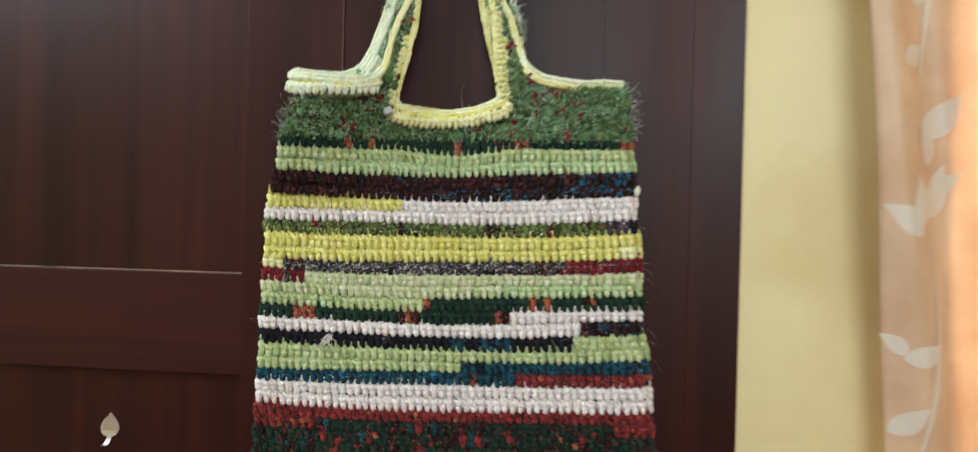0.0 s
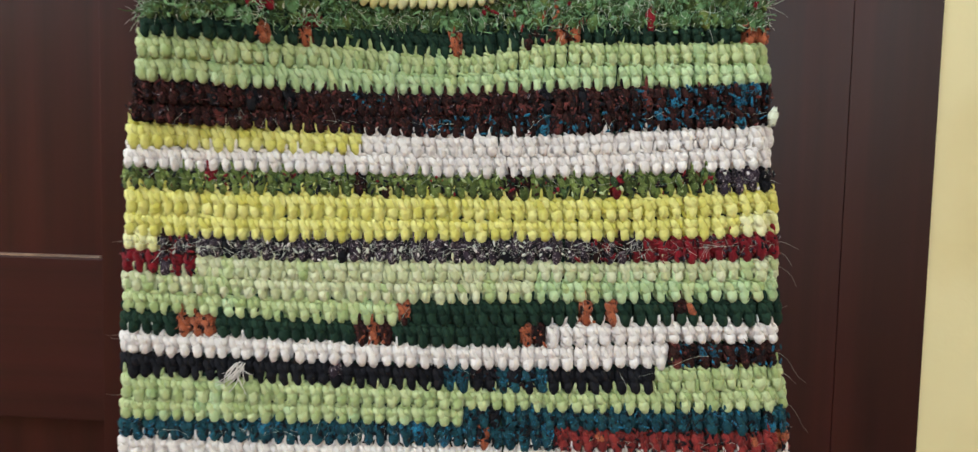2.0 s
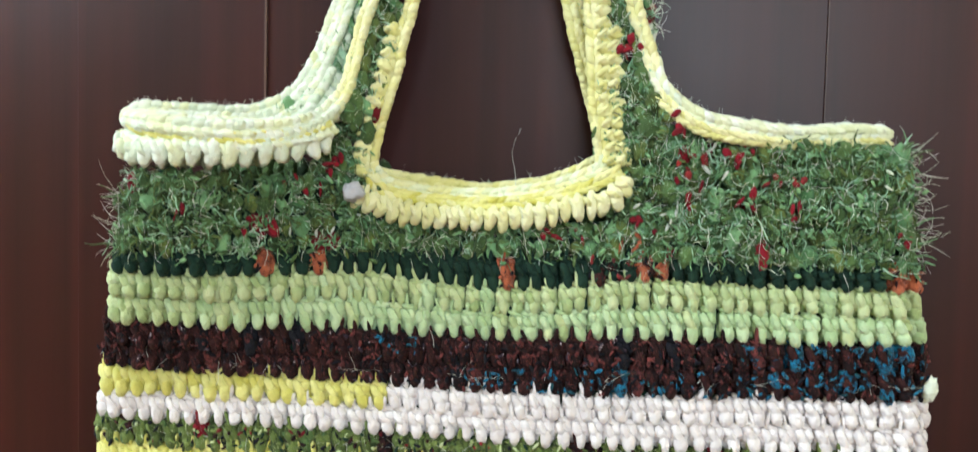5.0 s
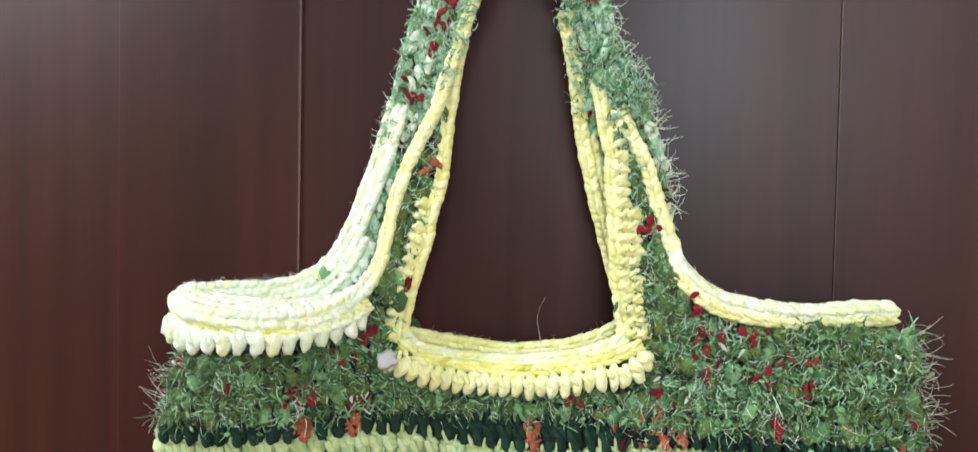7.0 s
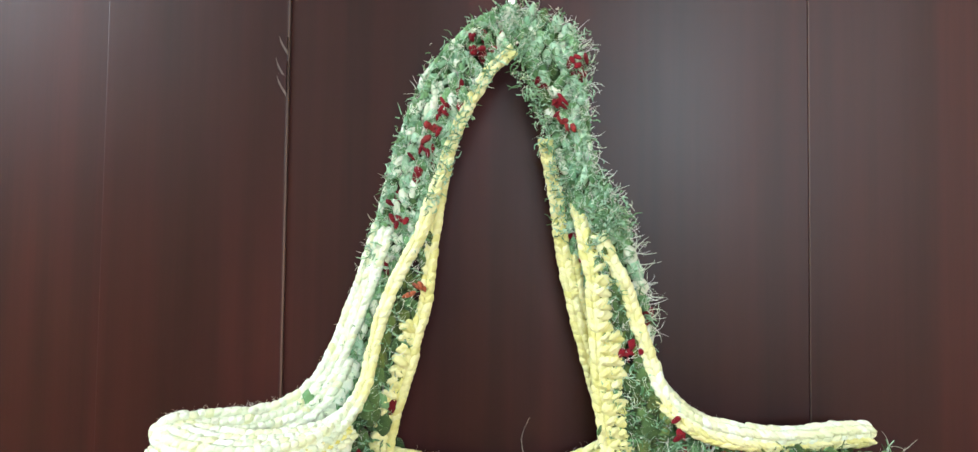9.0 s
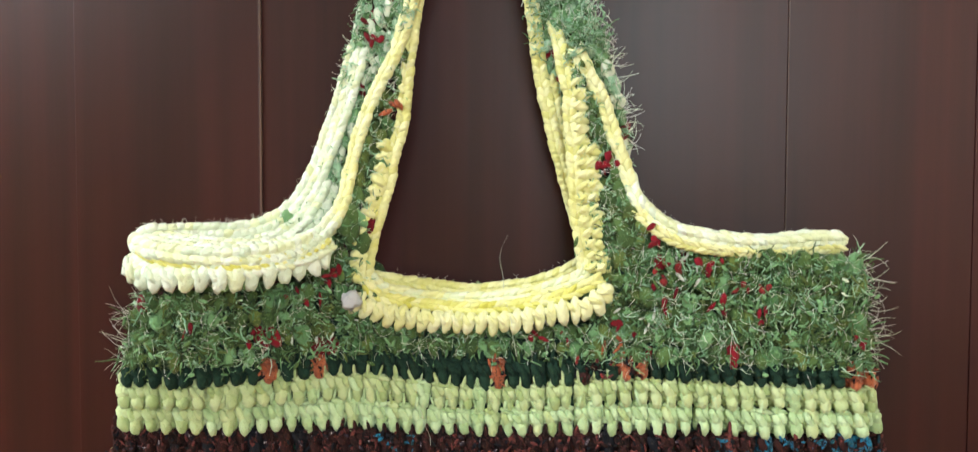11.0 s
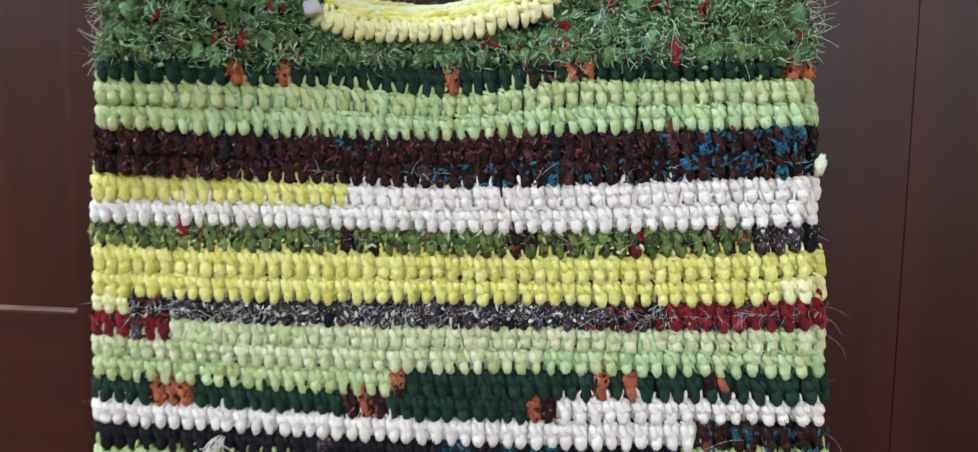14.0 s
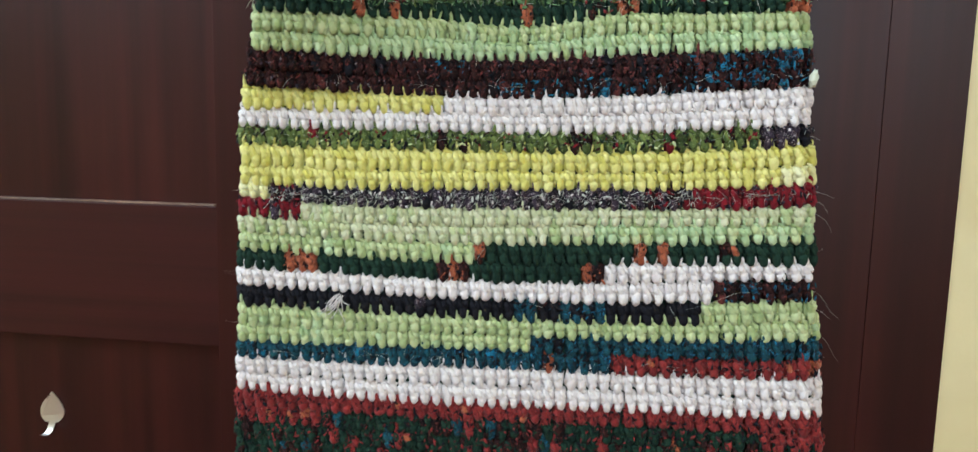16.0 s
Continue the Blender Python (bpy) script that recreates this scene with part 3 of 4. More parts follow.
def level(row, u):
    """Height of a row's top: it sags in the middle, and the upper rows ripple under the neck opening."""
    a, m, b = row[:3]
    ripple = ease(0.02, 0.062, a)
    sag = (1 - ripple) * 4 * u * (1 - u) + ripple * math.exp(-((u - 0.5) / 0.14) ** 2)
    rise = 0.0015 * math.exp(-((u - 0.31) / 0.10) ** 2) + 0.0022 * math.exp(-((u - 0.68) / 0.08) ** 2)
    return a + (b - a) * u + (m - (a + b) / 2) * sag + ripple * rise + 0.0008 * math.sin(9 * u + 40 * a)


def row_of_stitches(row, below, name, place, fine, count):
    w = Wool()
    phase = rng.uniform(-0.35, 0.35) if fine else 0.0
    for i in range(count):
        u = min(0.995, max(0.005, (i + 0.5 + phase + rng.normal(0, 0.035)) / count))
        top, low = level(row, u), level(below, u)
        mix = next(m for m, end in row[3] if u <= end)
        p, turn = place(u, (top + low) / 2)
        wide = 1.02 * (side_right(top) - side_left(top)) / count
        stitch(w, p, turned(turn), top - low, wide, mix, fine)
    return w.done(name, bag, " and ".join(dict.fromkeys(w.names)) + " crocheted stripe" if fine and len(w.names) < 4 else "")


END_ROW = (-0.334, -0.333, -0.324, ())
for row, below in zip(ROWS, ROWS[1:] + [END_ROW]):
    row_of_stitches(row, below, "stripe", front, True, STITCHES)
for row, below in zip(ROWS, ROWS[1:] + [END_ROW]):
    row_of_stitches(row, below, "back_stripe", back, False, 46)


def shell(name, place, inset, z0, z1):
    """An added dark green sheet behind the stitches, for the shade in their gaps."""
    bm = bmesh.new()
    us, zs = np.linspace(0.012, 0.988, 40), np.linspace(z0, z1, 30)
    grid = []
    for z in zs:
        grid.append([bm.verts.new(place(u, z)[0] + np.array((0, inset, 0))) for u in us])
    for a, b in zip(grid, grid[1:]):
        for i in range(len(us) - 1):
            bm.faces.new((a[i], a[i + 1], b[i + 1], b[i])).smooth = True
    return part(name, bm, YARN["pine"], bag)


shell("front_gap_sheet", front, 0.003, -0.332, 0.094)
shell("back_gap_sheet", back, -0.003, -0.332, 0.112)
w = Wool()
for i in range(40):
    u = (i + 0.5) / 40
    w.lobe(np.array((side_left(-0.33) * (1 - u) + side_right(-0.33) * u, 0.026, -0.335)), np.array((0.0085, 0.017, 0.006)), pick("pinemix"), 0, FRONT, False, False)
w.done("bottom_seam", bag)

# ---- fuzzy yoke, trims and straps ----
MIX["moss"] = {"moss": 0.62, "fern": 0.22, "olive": 0.14, "red": 0.02}
MIX["mossdark"] = {"moss": 0.50, "olive": 0.36, "fern": 0.08, "red": 0.03, "brown": 0.03}
MIX["trim"] = {"cream": 0.66, "mint": 0.34}
MIX["pale_clump"] = {"fern": 0.40, "frond": 0.40, "mint": 0.16, "grey": 0.04}
MIX["dark_clump"] = {"moss": 0.55, "olive": 0.35, "pine": 0.10}
MIX["tuft"] = {"fern": 0.6, "moss": 0.33, "olive": 0.07}
MIX["frost"] = {"fern": 0.34, "frond": 0.46, "mint": 0.18, "grey": 0.02}
MIX["pale_trim"] = {"cream": 0.4, "mint": 0.6}
MIX["wisp"] = {"mint": 0.6, "white": 0.4}
MIX["ivory"] = {"cream": 0.45, "mint": 0.55}
MIX["gold"] = {"butter": 1.0}
MIX["deep_gold"] = {"yellow": 0.8, "butter": 0.2}
MIX["pale_gold"] = {"straw": 1.0}
MIX["bright_gold"] = {"straw": 0.35, "cream": 0.65}
MIX["mint"] = {"mint": 0.85, "cream": 0.15}
MIX["strap_left"] = {"mint": 0.30, "frond": 0.34, "fern": 0.30, "moss": 0.04, "red": 0.02}
MIX["strap_right"] = {"mint": 0.14, "frond": 0.36, "fern": 0.40, "moss": 0.08, "red": 0.02}
MIX["blade"] = {"fern": 0.50, "frond": 0.16, "moss": 0.26, "mint": 0.06, "grey": 0.02}
R_CORD = [(0.206, 0.020, 0.144), (0.188, 0.014, 0.144), (0.161, 0.008, 0.142), (0.144, 0.004, 0.143), (0.127, 0.002, 0.145), (0.111, 0.002, 0.149), (0.099, 0.003, 0.156), (0.090, 0.006, 0.165), (0.085, 0.009, 0.177), (0.080, 0.011, 0.191), (0.075, 0.012, 0.206), (0.071, 0.012, 0.219), (0.066, 0.012, 0.231), (0.060, 0.012, 0.241), (0.055, 0.013, 0.252)]
L_FRONT = [(-0.087, -0.003, 0.154), (-0.082, 0.003, 0.167), (-0.079, 0.008, 0.187), (-0.075, 0.010, 0.205), (-0.068, 0.011, 0.224), (-0.060, 0.011, 0.240), (-0.052, 0.010, 0.255), (-0.047, 0.010, 0.271)]
L_TOP = [(-0.047, 0.010, 0.271), (-0.042, 0.010, 0.286), (-0.037, 0.011, 0.301), (-0.032, 0.011, 0.316), (-0.026, 0.012, 0.329), (-0.019, 0.013, 0.342), (-0.010, 0.015, 0.356), (-0.001, 0.018, 0.365)]
L_INNER = [(-0.072, 0.014, 0.118), (-0.069, 0.014, 0.138), (-0.064, 0.014, 0.158), (-0.058, 0.014, 0.177), (-0.054, 0.014, 0.196), (-0.050, 0.014, 0.211), (-0.048, 0.014, 0.230), (-0.046, 0.014, 0.248), (-0.044, 0.015, 0.263), (-0.042, 0.017, 0.280), (-0.040, 0.020, 0.296)]
L_BACK = [(-0.187, -0.036, 0.143), (-0.183, -0.033, 0.147), (-0.177, -0.028, 0.148), (-0.167, -0.020, 0.148), (-0.152, -0.012, 0.148), (-0.139, -0.004, 0.149), (-0.127, 0.003, 0.153), (-0.118, 0.009, 0.160), (-0.110, 0.014, 0.172), (-0.105, 0.018, 0.184), (-0.100, 0.020, 0.198), (-0.087, 0.021, 0.235), (-0.081, 0.021, 0.256), (-0.075, 0.020, 0.277), (-0.070, 0.019, 0.298), (-0.064, 0.018, 0.316), (-0.057, 0.018, 0.334), (-0.050, 0.018, 0.351), (-0.040, 0.020, 0.365), (-0.030, 0.022, 0.376), (-0.019, 0.026, 0.387), (-0.004, 0.029, 0.395)]
L_RIM = [(-0.185, -0.037, 0.142), (-0.178, -0.045, 0.141), (-0.165, -0.050, 0.139), (-0.145, -0.051, 0.137), (-0.125, -0.046, 0.136), (-0.108, -0.036, 0.1375), (-0.097, -0.024, 0.141), (-0.091, -0.012, 0.147), (-0.087, -0.003, 0.154)]
L_STRIPE = [(-0.176, -0.047, 0.1370), (-0.170, -0.049, 0.1355), (-0.156, -0.051, 0.1335), (-0.136, -0.050, 0.1325), (-0.121, -0.046, 0.1320), (-0.108, -0.037, 0.1335), (-0.096, -0.025, 0.1370), (-0.089, -0.015, 0.1420)]
L_DROPS = [(-0.188, -0.038, 0.128), (-0.179, -0.046, 0.124), (-0.162, -0.051, 0.1235), (-0.141, -0.051, 0.124), (-0.123, -0.046, 0.124), (-0.107, -0.037, 0.126), (-0.096, -0.025, 0.129), (-0.089, -0.014, 0.1335)]
R_INNER = [(0.060, 0.012, 0.127), (0.058, 0.013, 0.143), (0.055, 0.014, 0.160), (0.054, 0.014, 0.178), (0.053, 0.014, 0.195), (0.051, 0.014, 0.212), (0.050, 0.014, 0.230), (0.046, 0.018, 0.247), (0.043, 0.024, 0.264), (0.038, 0.031, 0.280)]
R_BACK = [(0.056, 0.031, 0.152), (0.050, 0.031, 0.174), (0.046, 0.031, 0.189), (0.042, 0.031, 0.203), (0.038, 0.031, 0.221), (0.034, 0.031, 0.239), (0.031, 0.030, 0.257), (0.029, 0.029, 0.274), (0.026, 0.028, 0.290), (0.022, 0.025, 0.310), (0.017, 0.023, 0.328), (0.011, 0.021, 0.340), (0.006, 0.020, 0.352), (0.002, 0.021, 0.364), (0.000, 0.024, 0.373)]
R_OUTER = [(0.086, 0.018, 0.195), (0.082, 0.016, 0.217), (0.077, 0.015, 0.237), (0.070, 0.014, 0.260), (0.063, 0.013, 0.273), (0.054, 0.013, 0.291), (0.048, 0.014, 0.304), (0.046, 0.016, 0.330), (0.045, 0.019, 0.352), (0.041, 0.023, 0.372), (0.030, 0.027, 0.386), (0.002, 0.029, 0.396)]
U_FRONT = [(-0.069, 0.014, 0.120), (-0.065, 0.016, 0.114), (-0.056, 0.018, 0.111), (-0.041, 0.018, 0.108), (-0.026, 0.018, 0.107), (-0.007, 0.017, 0.1068), (0.011, 0.016, 0.1085), (0.029, 0.015, 0.112), (0.043, 0.014, 0.116), (0.056, 0.012, 0.122), (0.060, 0.012, 0.127)]
U_ROW = [(-0.070, 0.012, 0.114), (-0.063, 0.013, 0.108), (-0.044, 0.014, 0.1045), (-0.025, 0.013, 0.103), (-0.007, 0.012, 0.102), (0.011, 0.011, 0.1035), (0.029, 0.010, 0.1065), (0.050, 0.008, 0.112), (0.066, 0.007, 0.120)]
U_BACK = [(-0.071, 0.031, 0.118), (-0.048, 0.032, 0.114), (-0.028, 0.033, 0.112), (-0.009, 0.033, 0.110), (0.010, 0.033, 0.112), (0.028, 0.032, 0.115), (0.043, 0.031, 0.120), (0.056, 0.030, 0.127)]
U_LOW = [(-0.076, 0.010, 0.104), (-0.064, 0.011, 0.099), (-0.043, 0.011, 0.0955), (-0.021, 0.010, 0.0940), (0.001, 0.009, 0.0940), (0.022, 0.008, 0.0960), (0.043, 0.006, 0.1010), (0.064, 0.005, 0.1060), (0.071, 0.004, 0.1130)]


def cord(w, points, mix, radius=0.0034, step=0.0044):
    """A chain-stitched edge: two strands of short slanting lobes."""
    n = max(3, int(length(points) / step))
    line = curve(points, n)
    way = np.gradient(line, axis=0)
    for i, (p, t) in enumerate(zip(line, way)):
        a = math.atan2(-t[0], t[2])
        across = np.array((math.cos(a), 0, math.sin(a)))
        for s in (-1, 1):
            size = np.array((radius * 0.72, radius * 0.95, 0.0050)) * rng.normal(1, 0.05, 3)
            w.lobe(p + across * s * radius * 0.50 + rng.normal(0, 0.00025, 3) + np.array((0, -0.0004 * s, 0)), size, pick(mix), a - s * 0.30, FRONT, False, rough=0.03)
        w.lobe(p + np.array((0, 0.0012, 0)), np.array((radius * 0.9, radius * 0.8, 0.0046)), pick(mix), a, FRONT, False, rough=0.02)


def drops(w, points, mix, high, wide=0.0074, away=-1):
    """Plump stitches hanging side by side from an edge."""
    n = max(3, int(length(points) / wide))
    line = curve(points, n)
    way = np.gradient(line, axis=0)
    for p, t in zip(line, way):
        a = math.atan2(t[2], t[0]) + (math.pi if away > 0 else 0)
        k = pick(mix)
        w.lobe(p + rng.normal(0, 0.0004, 3), np.array((wide * 0.56, 0.0044, high * 0.56)) * rng.normal(1, 0.07, 3), k, a + rng.normal(-0.30, 0.10), FRONT, False)
        w.lobe(p + np.array((0.16 * wide, 0.0006, high * 0.22)), np.array((wide * 0.54, 0.0042, high * 0.30)) * rng.normal(1, 0.08, 3), k, a + rng.normal(0.3, 0.1), FRONT, False)
        w.lobe(p + np.array((-0.22 * wide, -0.0022, high * 0.10)), np.array((wide * 0.30, 0.0032, high * 0.32)) * rng.normal(1, 0.1, 3), k, a + 0.55, FRONT, False)


def fuzz(w, p, mix, size, out=0.4):
    """One soft blade that grows from p; pale and dark clumps alternate."""
    clump = noise.noise(Vector(p) * 60)
    if mix == "blade" and rng.random() < abs(clump) * 1.6:
        mix = "pale_clump" if clump > 0 else "dark_clump"
    way = rng.normal(0, 1, 3) * (1, 0.45, 1) + (0, -out, -0.1)
    way /= np.linalg.norm(way)
    bend, spin, turn = rng.normal(0, 0.9, 3), rng.normal(0, 1.0, 3), rng.uniform(2.5, 6.5)
    spin = np.cross(way, spin / (np.linalg.norm(spin) + 1e-9))
    other = np.cross(way, spin)
    line = [p + size * (way * q * 0.75 + bend * q * q * 0.45 + 0.22 * q ** 0.5 * (spin * math.sin(turn * q) + other * (1 - math.cos(turn * q)))) for q in (0, 0.17, 0.34, 0.5, 0.67, 0.84, 1)]
    key = pick(mix)
    w.fibre(line, (0.00026 if key in ("mint", "grey") else 0.00056) * (0.55 + 0.9 * rng.random()), key)


def hair(w, p, way, size, key="grey", radius=0.00016):
    way = np.array(way, float)
    bend = rng.normal(0, 0.5, 3) * (1, 0.5, 1)
    ts = np.linspace(0, 1, 7)
    w.fibre([p + size * (way * t + bend * t * t * 0.5 + 0.12 * np.array((math.sin(5 * t + bend[0] * 4), 0, math.cos(4 * t))) * t) for t in ts], radius, key)


def wisp(w, p, size, side=None, radius=0.00013):
    """A short curled hair, thin and pale."""
    a, k = rng.uniform(0, 6.28), rng.choice((-1, 1)) * rng.uniform(0.1, 1.7)
    if side is not None:
        a = side + rng.normal(0, 0.7)
    steps = [np.array((math.cos(a + k * q), rng.normal(-0.15, 0.2), math.sin(a + k * q))) * size / 6 for q in np.linspace(0, 1, 6)]
    w.fibre(np.cumsum([p] + steps, axis=0), radius, pick("wisp"))


def strip(name, left, right, mix, across, blades, parent, label="", ground="moss"):
    """A strap: woven ground, rows of small stitches on it, and fuzz."""
    n = max(4, int(length(left) / 0.0085))
    a, b = curve(left, n), curve(right, n)
    bm = bmesh.new()
    grid = [[bm.verts.new(p + (q - p) * t + np.array((0, 0.0025, 0))) for t in np.linspace(0, 1, 6)] for p, q in zip(a, b)]
    for g, h in zip(grid, grid[1:]):
        for i in range(5):
            bm.faces.new((g[i], g[i + 1], h[i + 1], h[i])).smooth = True
    ob = part(name, bm, YARN[ground], parent, label)
    mod = ob.modifiers.new("thick", "SOLIDIFY")
    mod.thickness = 0.003
    w, f = Wool(), Wool()
    for p, q in zip(a, b):
        wide = np.linalg.norm(q - p) / across
        for k in range(across):
            at = p + (q - p) * ((k + 0.5) / across) + rng.normal(0, 0.0007, 3)
            w.lobe(at, np.array((max(0.003, wide * 0.62), 0.0038, 0.0064)) * rng.normal(1, 0.12, 3), pick(mix), rng.normal(0, 0.4), FRONT)
    w.done("stitching", ob)
    for _ in range(blades):
        i, t = rng.integers(n), rng.random()
        fuzz(f, a[i] + (b[i] - a[i]) * t + np.array((0, -0.003, 0)), "frost", rng.uniform(0.0022, 0.0056))
    for _ in range(blades // 7):
        i, t = rng.integers(n), rng.random()
        wisp(f, a[i] + (b[i] - a[i]) * t + np.array((0, -0.0055, 0)), rng.uniform(0.004, 0.012))
    if blades:
        f.done("fuzz", ob, kind="stuff")
    return ob


def yoke_top(x):
    """Upper edge of the yoke's fuzzy ground."""
    if x < -0.097:
        return 0.116
    if x < -0.072:
        return 0.150
    if x < 0.062:
        return 0.092 + 0.0035 * (x / 0.06) ** 2
    line = curve(R_CORD, 80)
    return min(0.172, float(np.interp(x, line[::-1, 0], line[::-1, 2])) - 0.004)


yoke = Wool()
yoke_fuzz = Wool()
for j in range(9):
    z = 0.0775 + 0.0108 * j
    for i in range(60):
        u = (i + 0.5 + 0.5 * (j % 2)) / 60
        p, turn = front(min(u, 0.995), z)
        if z > yoke_top(p[0]):
            continue
        size = np.array((0.0046, 0.0040, 0.0064)) * rng.normal(1, 0.15, 3)
        dark = rng.random() < 0.35 - 0.6 * noise.noise(Vector(p) * 40)
        yoke.lobe(p + rng.normal(0, 0.0008, 3), size, pick("mossdark" if dark else "moss"), rng.normal(0, 0.35), turned(turn))
        for _ in range(rng.integers(15, 23) if abs(p[0]) > 0.07 else rng.integers(8, 12)):
            fuzz(yoke_fuzz, p + rng.normal(0, 0.003, 3) * (1, 0, 1) + np.array((0, -0.003, 0)), "blade", rng.uniform(0.0035, 0.0080))
        for _ in range(2):
            q = p + rng.normal(0, 0.0042, 3) * (1, 0, 1) + np.array((0, -rng.uniform(0.0035, 0.0062), 0))
            yoke.lobe(q, rng.uniform(0.6, 1.3, 3) * (0.0010, 0.0007, 0.0028), pick("tuft"), rng.uniform(0, 3.1), FRONT, False, False)
        for _ in range(rng.integers(0, 4)):
            wisp(yoke_fuzz, p + rng.normal(0, 0.004, 3) * (1, 0, 1) + np.array((0, -rng.uniform(0.004, 0.0075), 0)), rng.uniform(0.004, 0.012))
# red and pale tufts worked into the yoke
for x, z, key, n in ((0.100, 0.109, "red", 5), (0.094, 0.146, "red", 4), (0.130, 0.131, "red", 6), (0.137, 0.110, "red", 4), (0.205, 0.090, "red", 3), (0.078, 0.092, "red", 4),
                     (0.035, 0.086, "red", 5), (0.032, 0.094, "grey", 4), (-0.098, 0.110, "red", 4), (-0.128, 0.087, "red", 4), (-0.120, 0.084, "grey", 4), (0.115, 0.136, "grey", 4),
                     (0.105, 0.128, "brick", 7), (0.120, 0.122, "grey", 3), (0.150, 0.117, "brick", 6), (0.200, 0.118, "mint", 2), (0.185, 0.108, "fern", 3), (0.090, 0.100, "grey", 4),
                     (-0.160, 0.093, "red", 2), (-0.083, 0.088, "grey", 3), (0.072, 0.085, "rust", 4), (0.160, 0.104, "red", 3)):
    for _ in range(n):
        p, turn = front((x + rng.normal(0, 0.006) - side_left(z)) / (side_right(z) - side_left(z)), z + rng.normal(0, 0.003))
        slim = 0.55 if key in ("grey", "mint") else 1.0
        yoke.lobe(p + np.array((0, -0.0052, 0)), np.array((0.0014 * slim, 0.0012 * slim, 0.0028)) * rng.normal(1, 0.3, 3), key, rng.normal(0, 0.6), FRONT)
yoke_ob = yoke.done("yoke", bag, "fuzzy green yarn with red and pale flecks", "stuff")
for _ in range(420):
    side = rng.choice((-1, 1))
    z = rng.uniform(0.072, 0.116 if side < 0 else 0.138)
    p, _t = front(0.004 if side < 0 else 0.996, z)
    q = p + np.array((0, 0.004, 0))
    way = np.array((side * rng.uniform(0.4, 1), -0.3, rng.normal(0, 0.7)))
    if rng.random() < 0.75:
        fuzz(yoke_fuzz, q + np.array((0, -0.004, 0)), "blade", rng.uniform(0.0028, 0.0065))
    elif rng.random() < 0.7:
        wisp(yoke_fuzz, q, rng.uniform(0.005, 0.013), 0.1 if side > 0 else 3.0)
yoke_fuzz.done("fuzz", yoke_ob, kind="stuff")

# inside of the back, seen through the arm openings
w = Wool()
for j in range(4):
    z = 0.082 + 0.0125 * j
    for i in range(54):
        u = (i + 0.5) / 54
        p, _t = back(u, z)
        if -0.066 < p[0] < 0.05 and z > 0.112:
            continue
        w.lobe(np.array((p[0], 0.036, z)), np.array((0.0052, 0.004, 0.0075)) * rng.normal(1, 0.08, 3), pick("moss"), rng.normal(0, 0.2), FRONT, True, False)
w.done("back_yoke", bag)
strip("back_strap_base", [(-0.178, -0.020, 0.118), (-0.14, -0.002, 0.122), (-0.105, 0.018, 0.130)], [(-0.172, -0.017, 0.140), (-0.137, -0.001, 0.143), (-0.106, 0.020, 0.170)], "mint", 4, 0, bag, "", "mint")
strip("back_strap_base", [(0.06, 0.037, 0.118), (0.13, 0.037, 0.114), (0.20, 0.037, 0.114)], [(0.06, 0.035, 0.150), (0.13, 0.036, 0.136), (0.20, 0.036, 0.136)], "moss", 3, 0, bag)

strap_l = strip("left_back_strap", [(p[0] + 0.005, p[1] + 0.001, p[2]) for p in L_BACK[6:]],
                [(-0.078, 0.031, 0.140), (-0.074, 0.031, 0.160), (-0.066, 0.029, 0.200), (-0.056, 0.023, 0.240), (-0.046, 0.016, 0.278), (-0.036, 0.014, 0.306), (-0.024, 0.015, 0.334), (-0.010, 0.018, 0.358), (-0.001, 0.024, 0.372), (0.000, 0.028, 0.385)],
                "strap_left", 6, 2600, bag)
strap_lf = strip("left_front_strap", [(p[0] + 0.003, p[1] + 0.002, p[2]) for p in L_FRONT[:7]], [(p[0] - 0.003, p[1] + 0.001, p[2]) for p in L_INNER[1:8]], "mossdark", 3, 300, bag)
strap_r = strip("right_back_strap", [(p[0] + 0.006, p[1] + 0.001, p[2]) for p in R_BACK] + [(0.001, 0.028, 0.385)], [(0.078, 0.024, 0.172)] + R_OUTER, "strap_right", 6, 2800, bag)
strap_rf = strip("right_front_strap", [(p[0] + 0.003, p[1] + 0.001, p[2]) for p in R_INNER[:8]], [(p[0] - 0.003, p[1] + 0.001, p[2]) for p in R_CORD[6:]], "mossdark", 4, 500, bag)
# red and pale tufts worked into the straps
w = Wool()
for x, y, z, key, n in ((-0.041, 0.009, 0.327, "red", 8), (-0.045, 0.009, 0.319, "brick", 6), (-0.050, 0.011, 0.306, "red", 5), (-0.068, 0.013, 0.263, "red", 5), (-0.022, 0.014, 0.369, "red", 6),
                        (0.026, 0.013, 0.330, "red", 6), (0.036, 0.012, 0.318, "brick", 5), (0.041, 0.013, 0.358, "red", 5), (0.072, 0.008, 0.189, "red", 9), (0.042, 0.028, 0.248, "red", 6),
                        (0.100, 0.000, 0.146, "red", 4), (-0.054, 0.009, 0.222, "rust", 4), (-0.088, -0.002, 0.122, "red", 8)):
    for _ in range(n):
        w.lobe(np.array((x, y, z)) + rng.normal(0, 0.0034, 3) * (1, 0.3, 1), np.array((0.0015, 0.0013, 0.0030)) * rng.normal(1, 0.25, 3), key, rng.normal(0, 0.8), FRONT)
w.done("tuft", bag, "red and pale yarn tufts in the straps", "stuff")

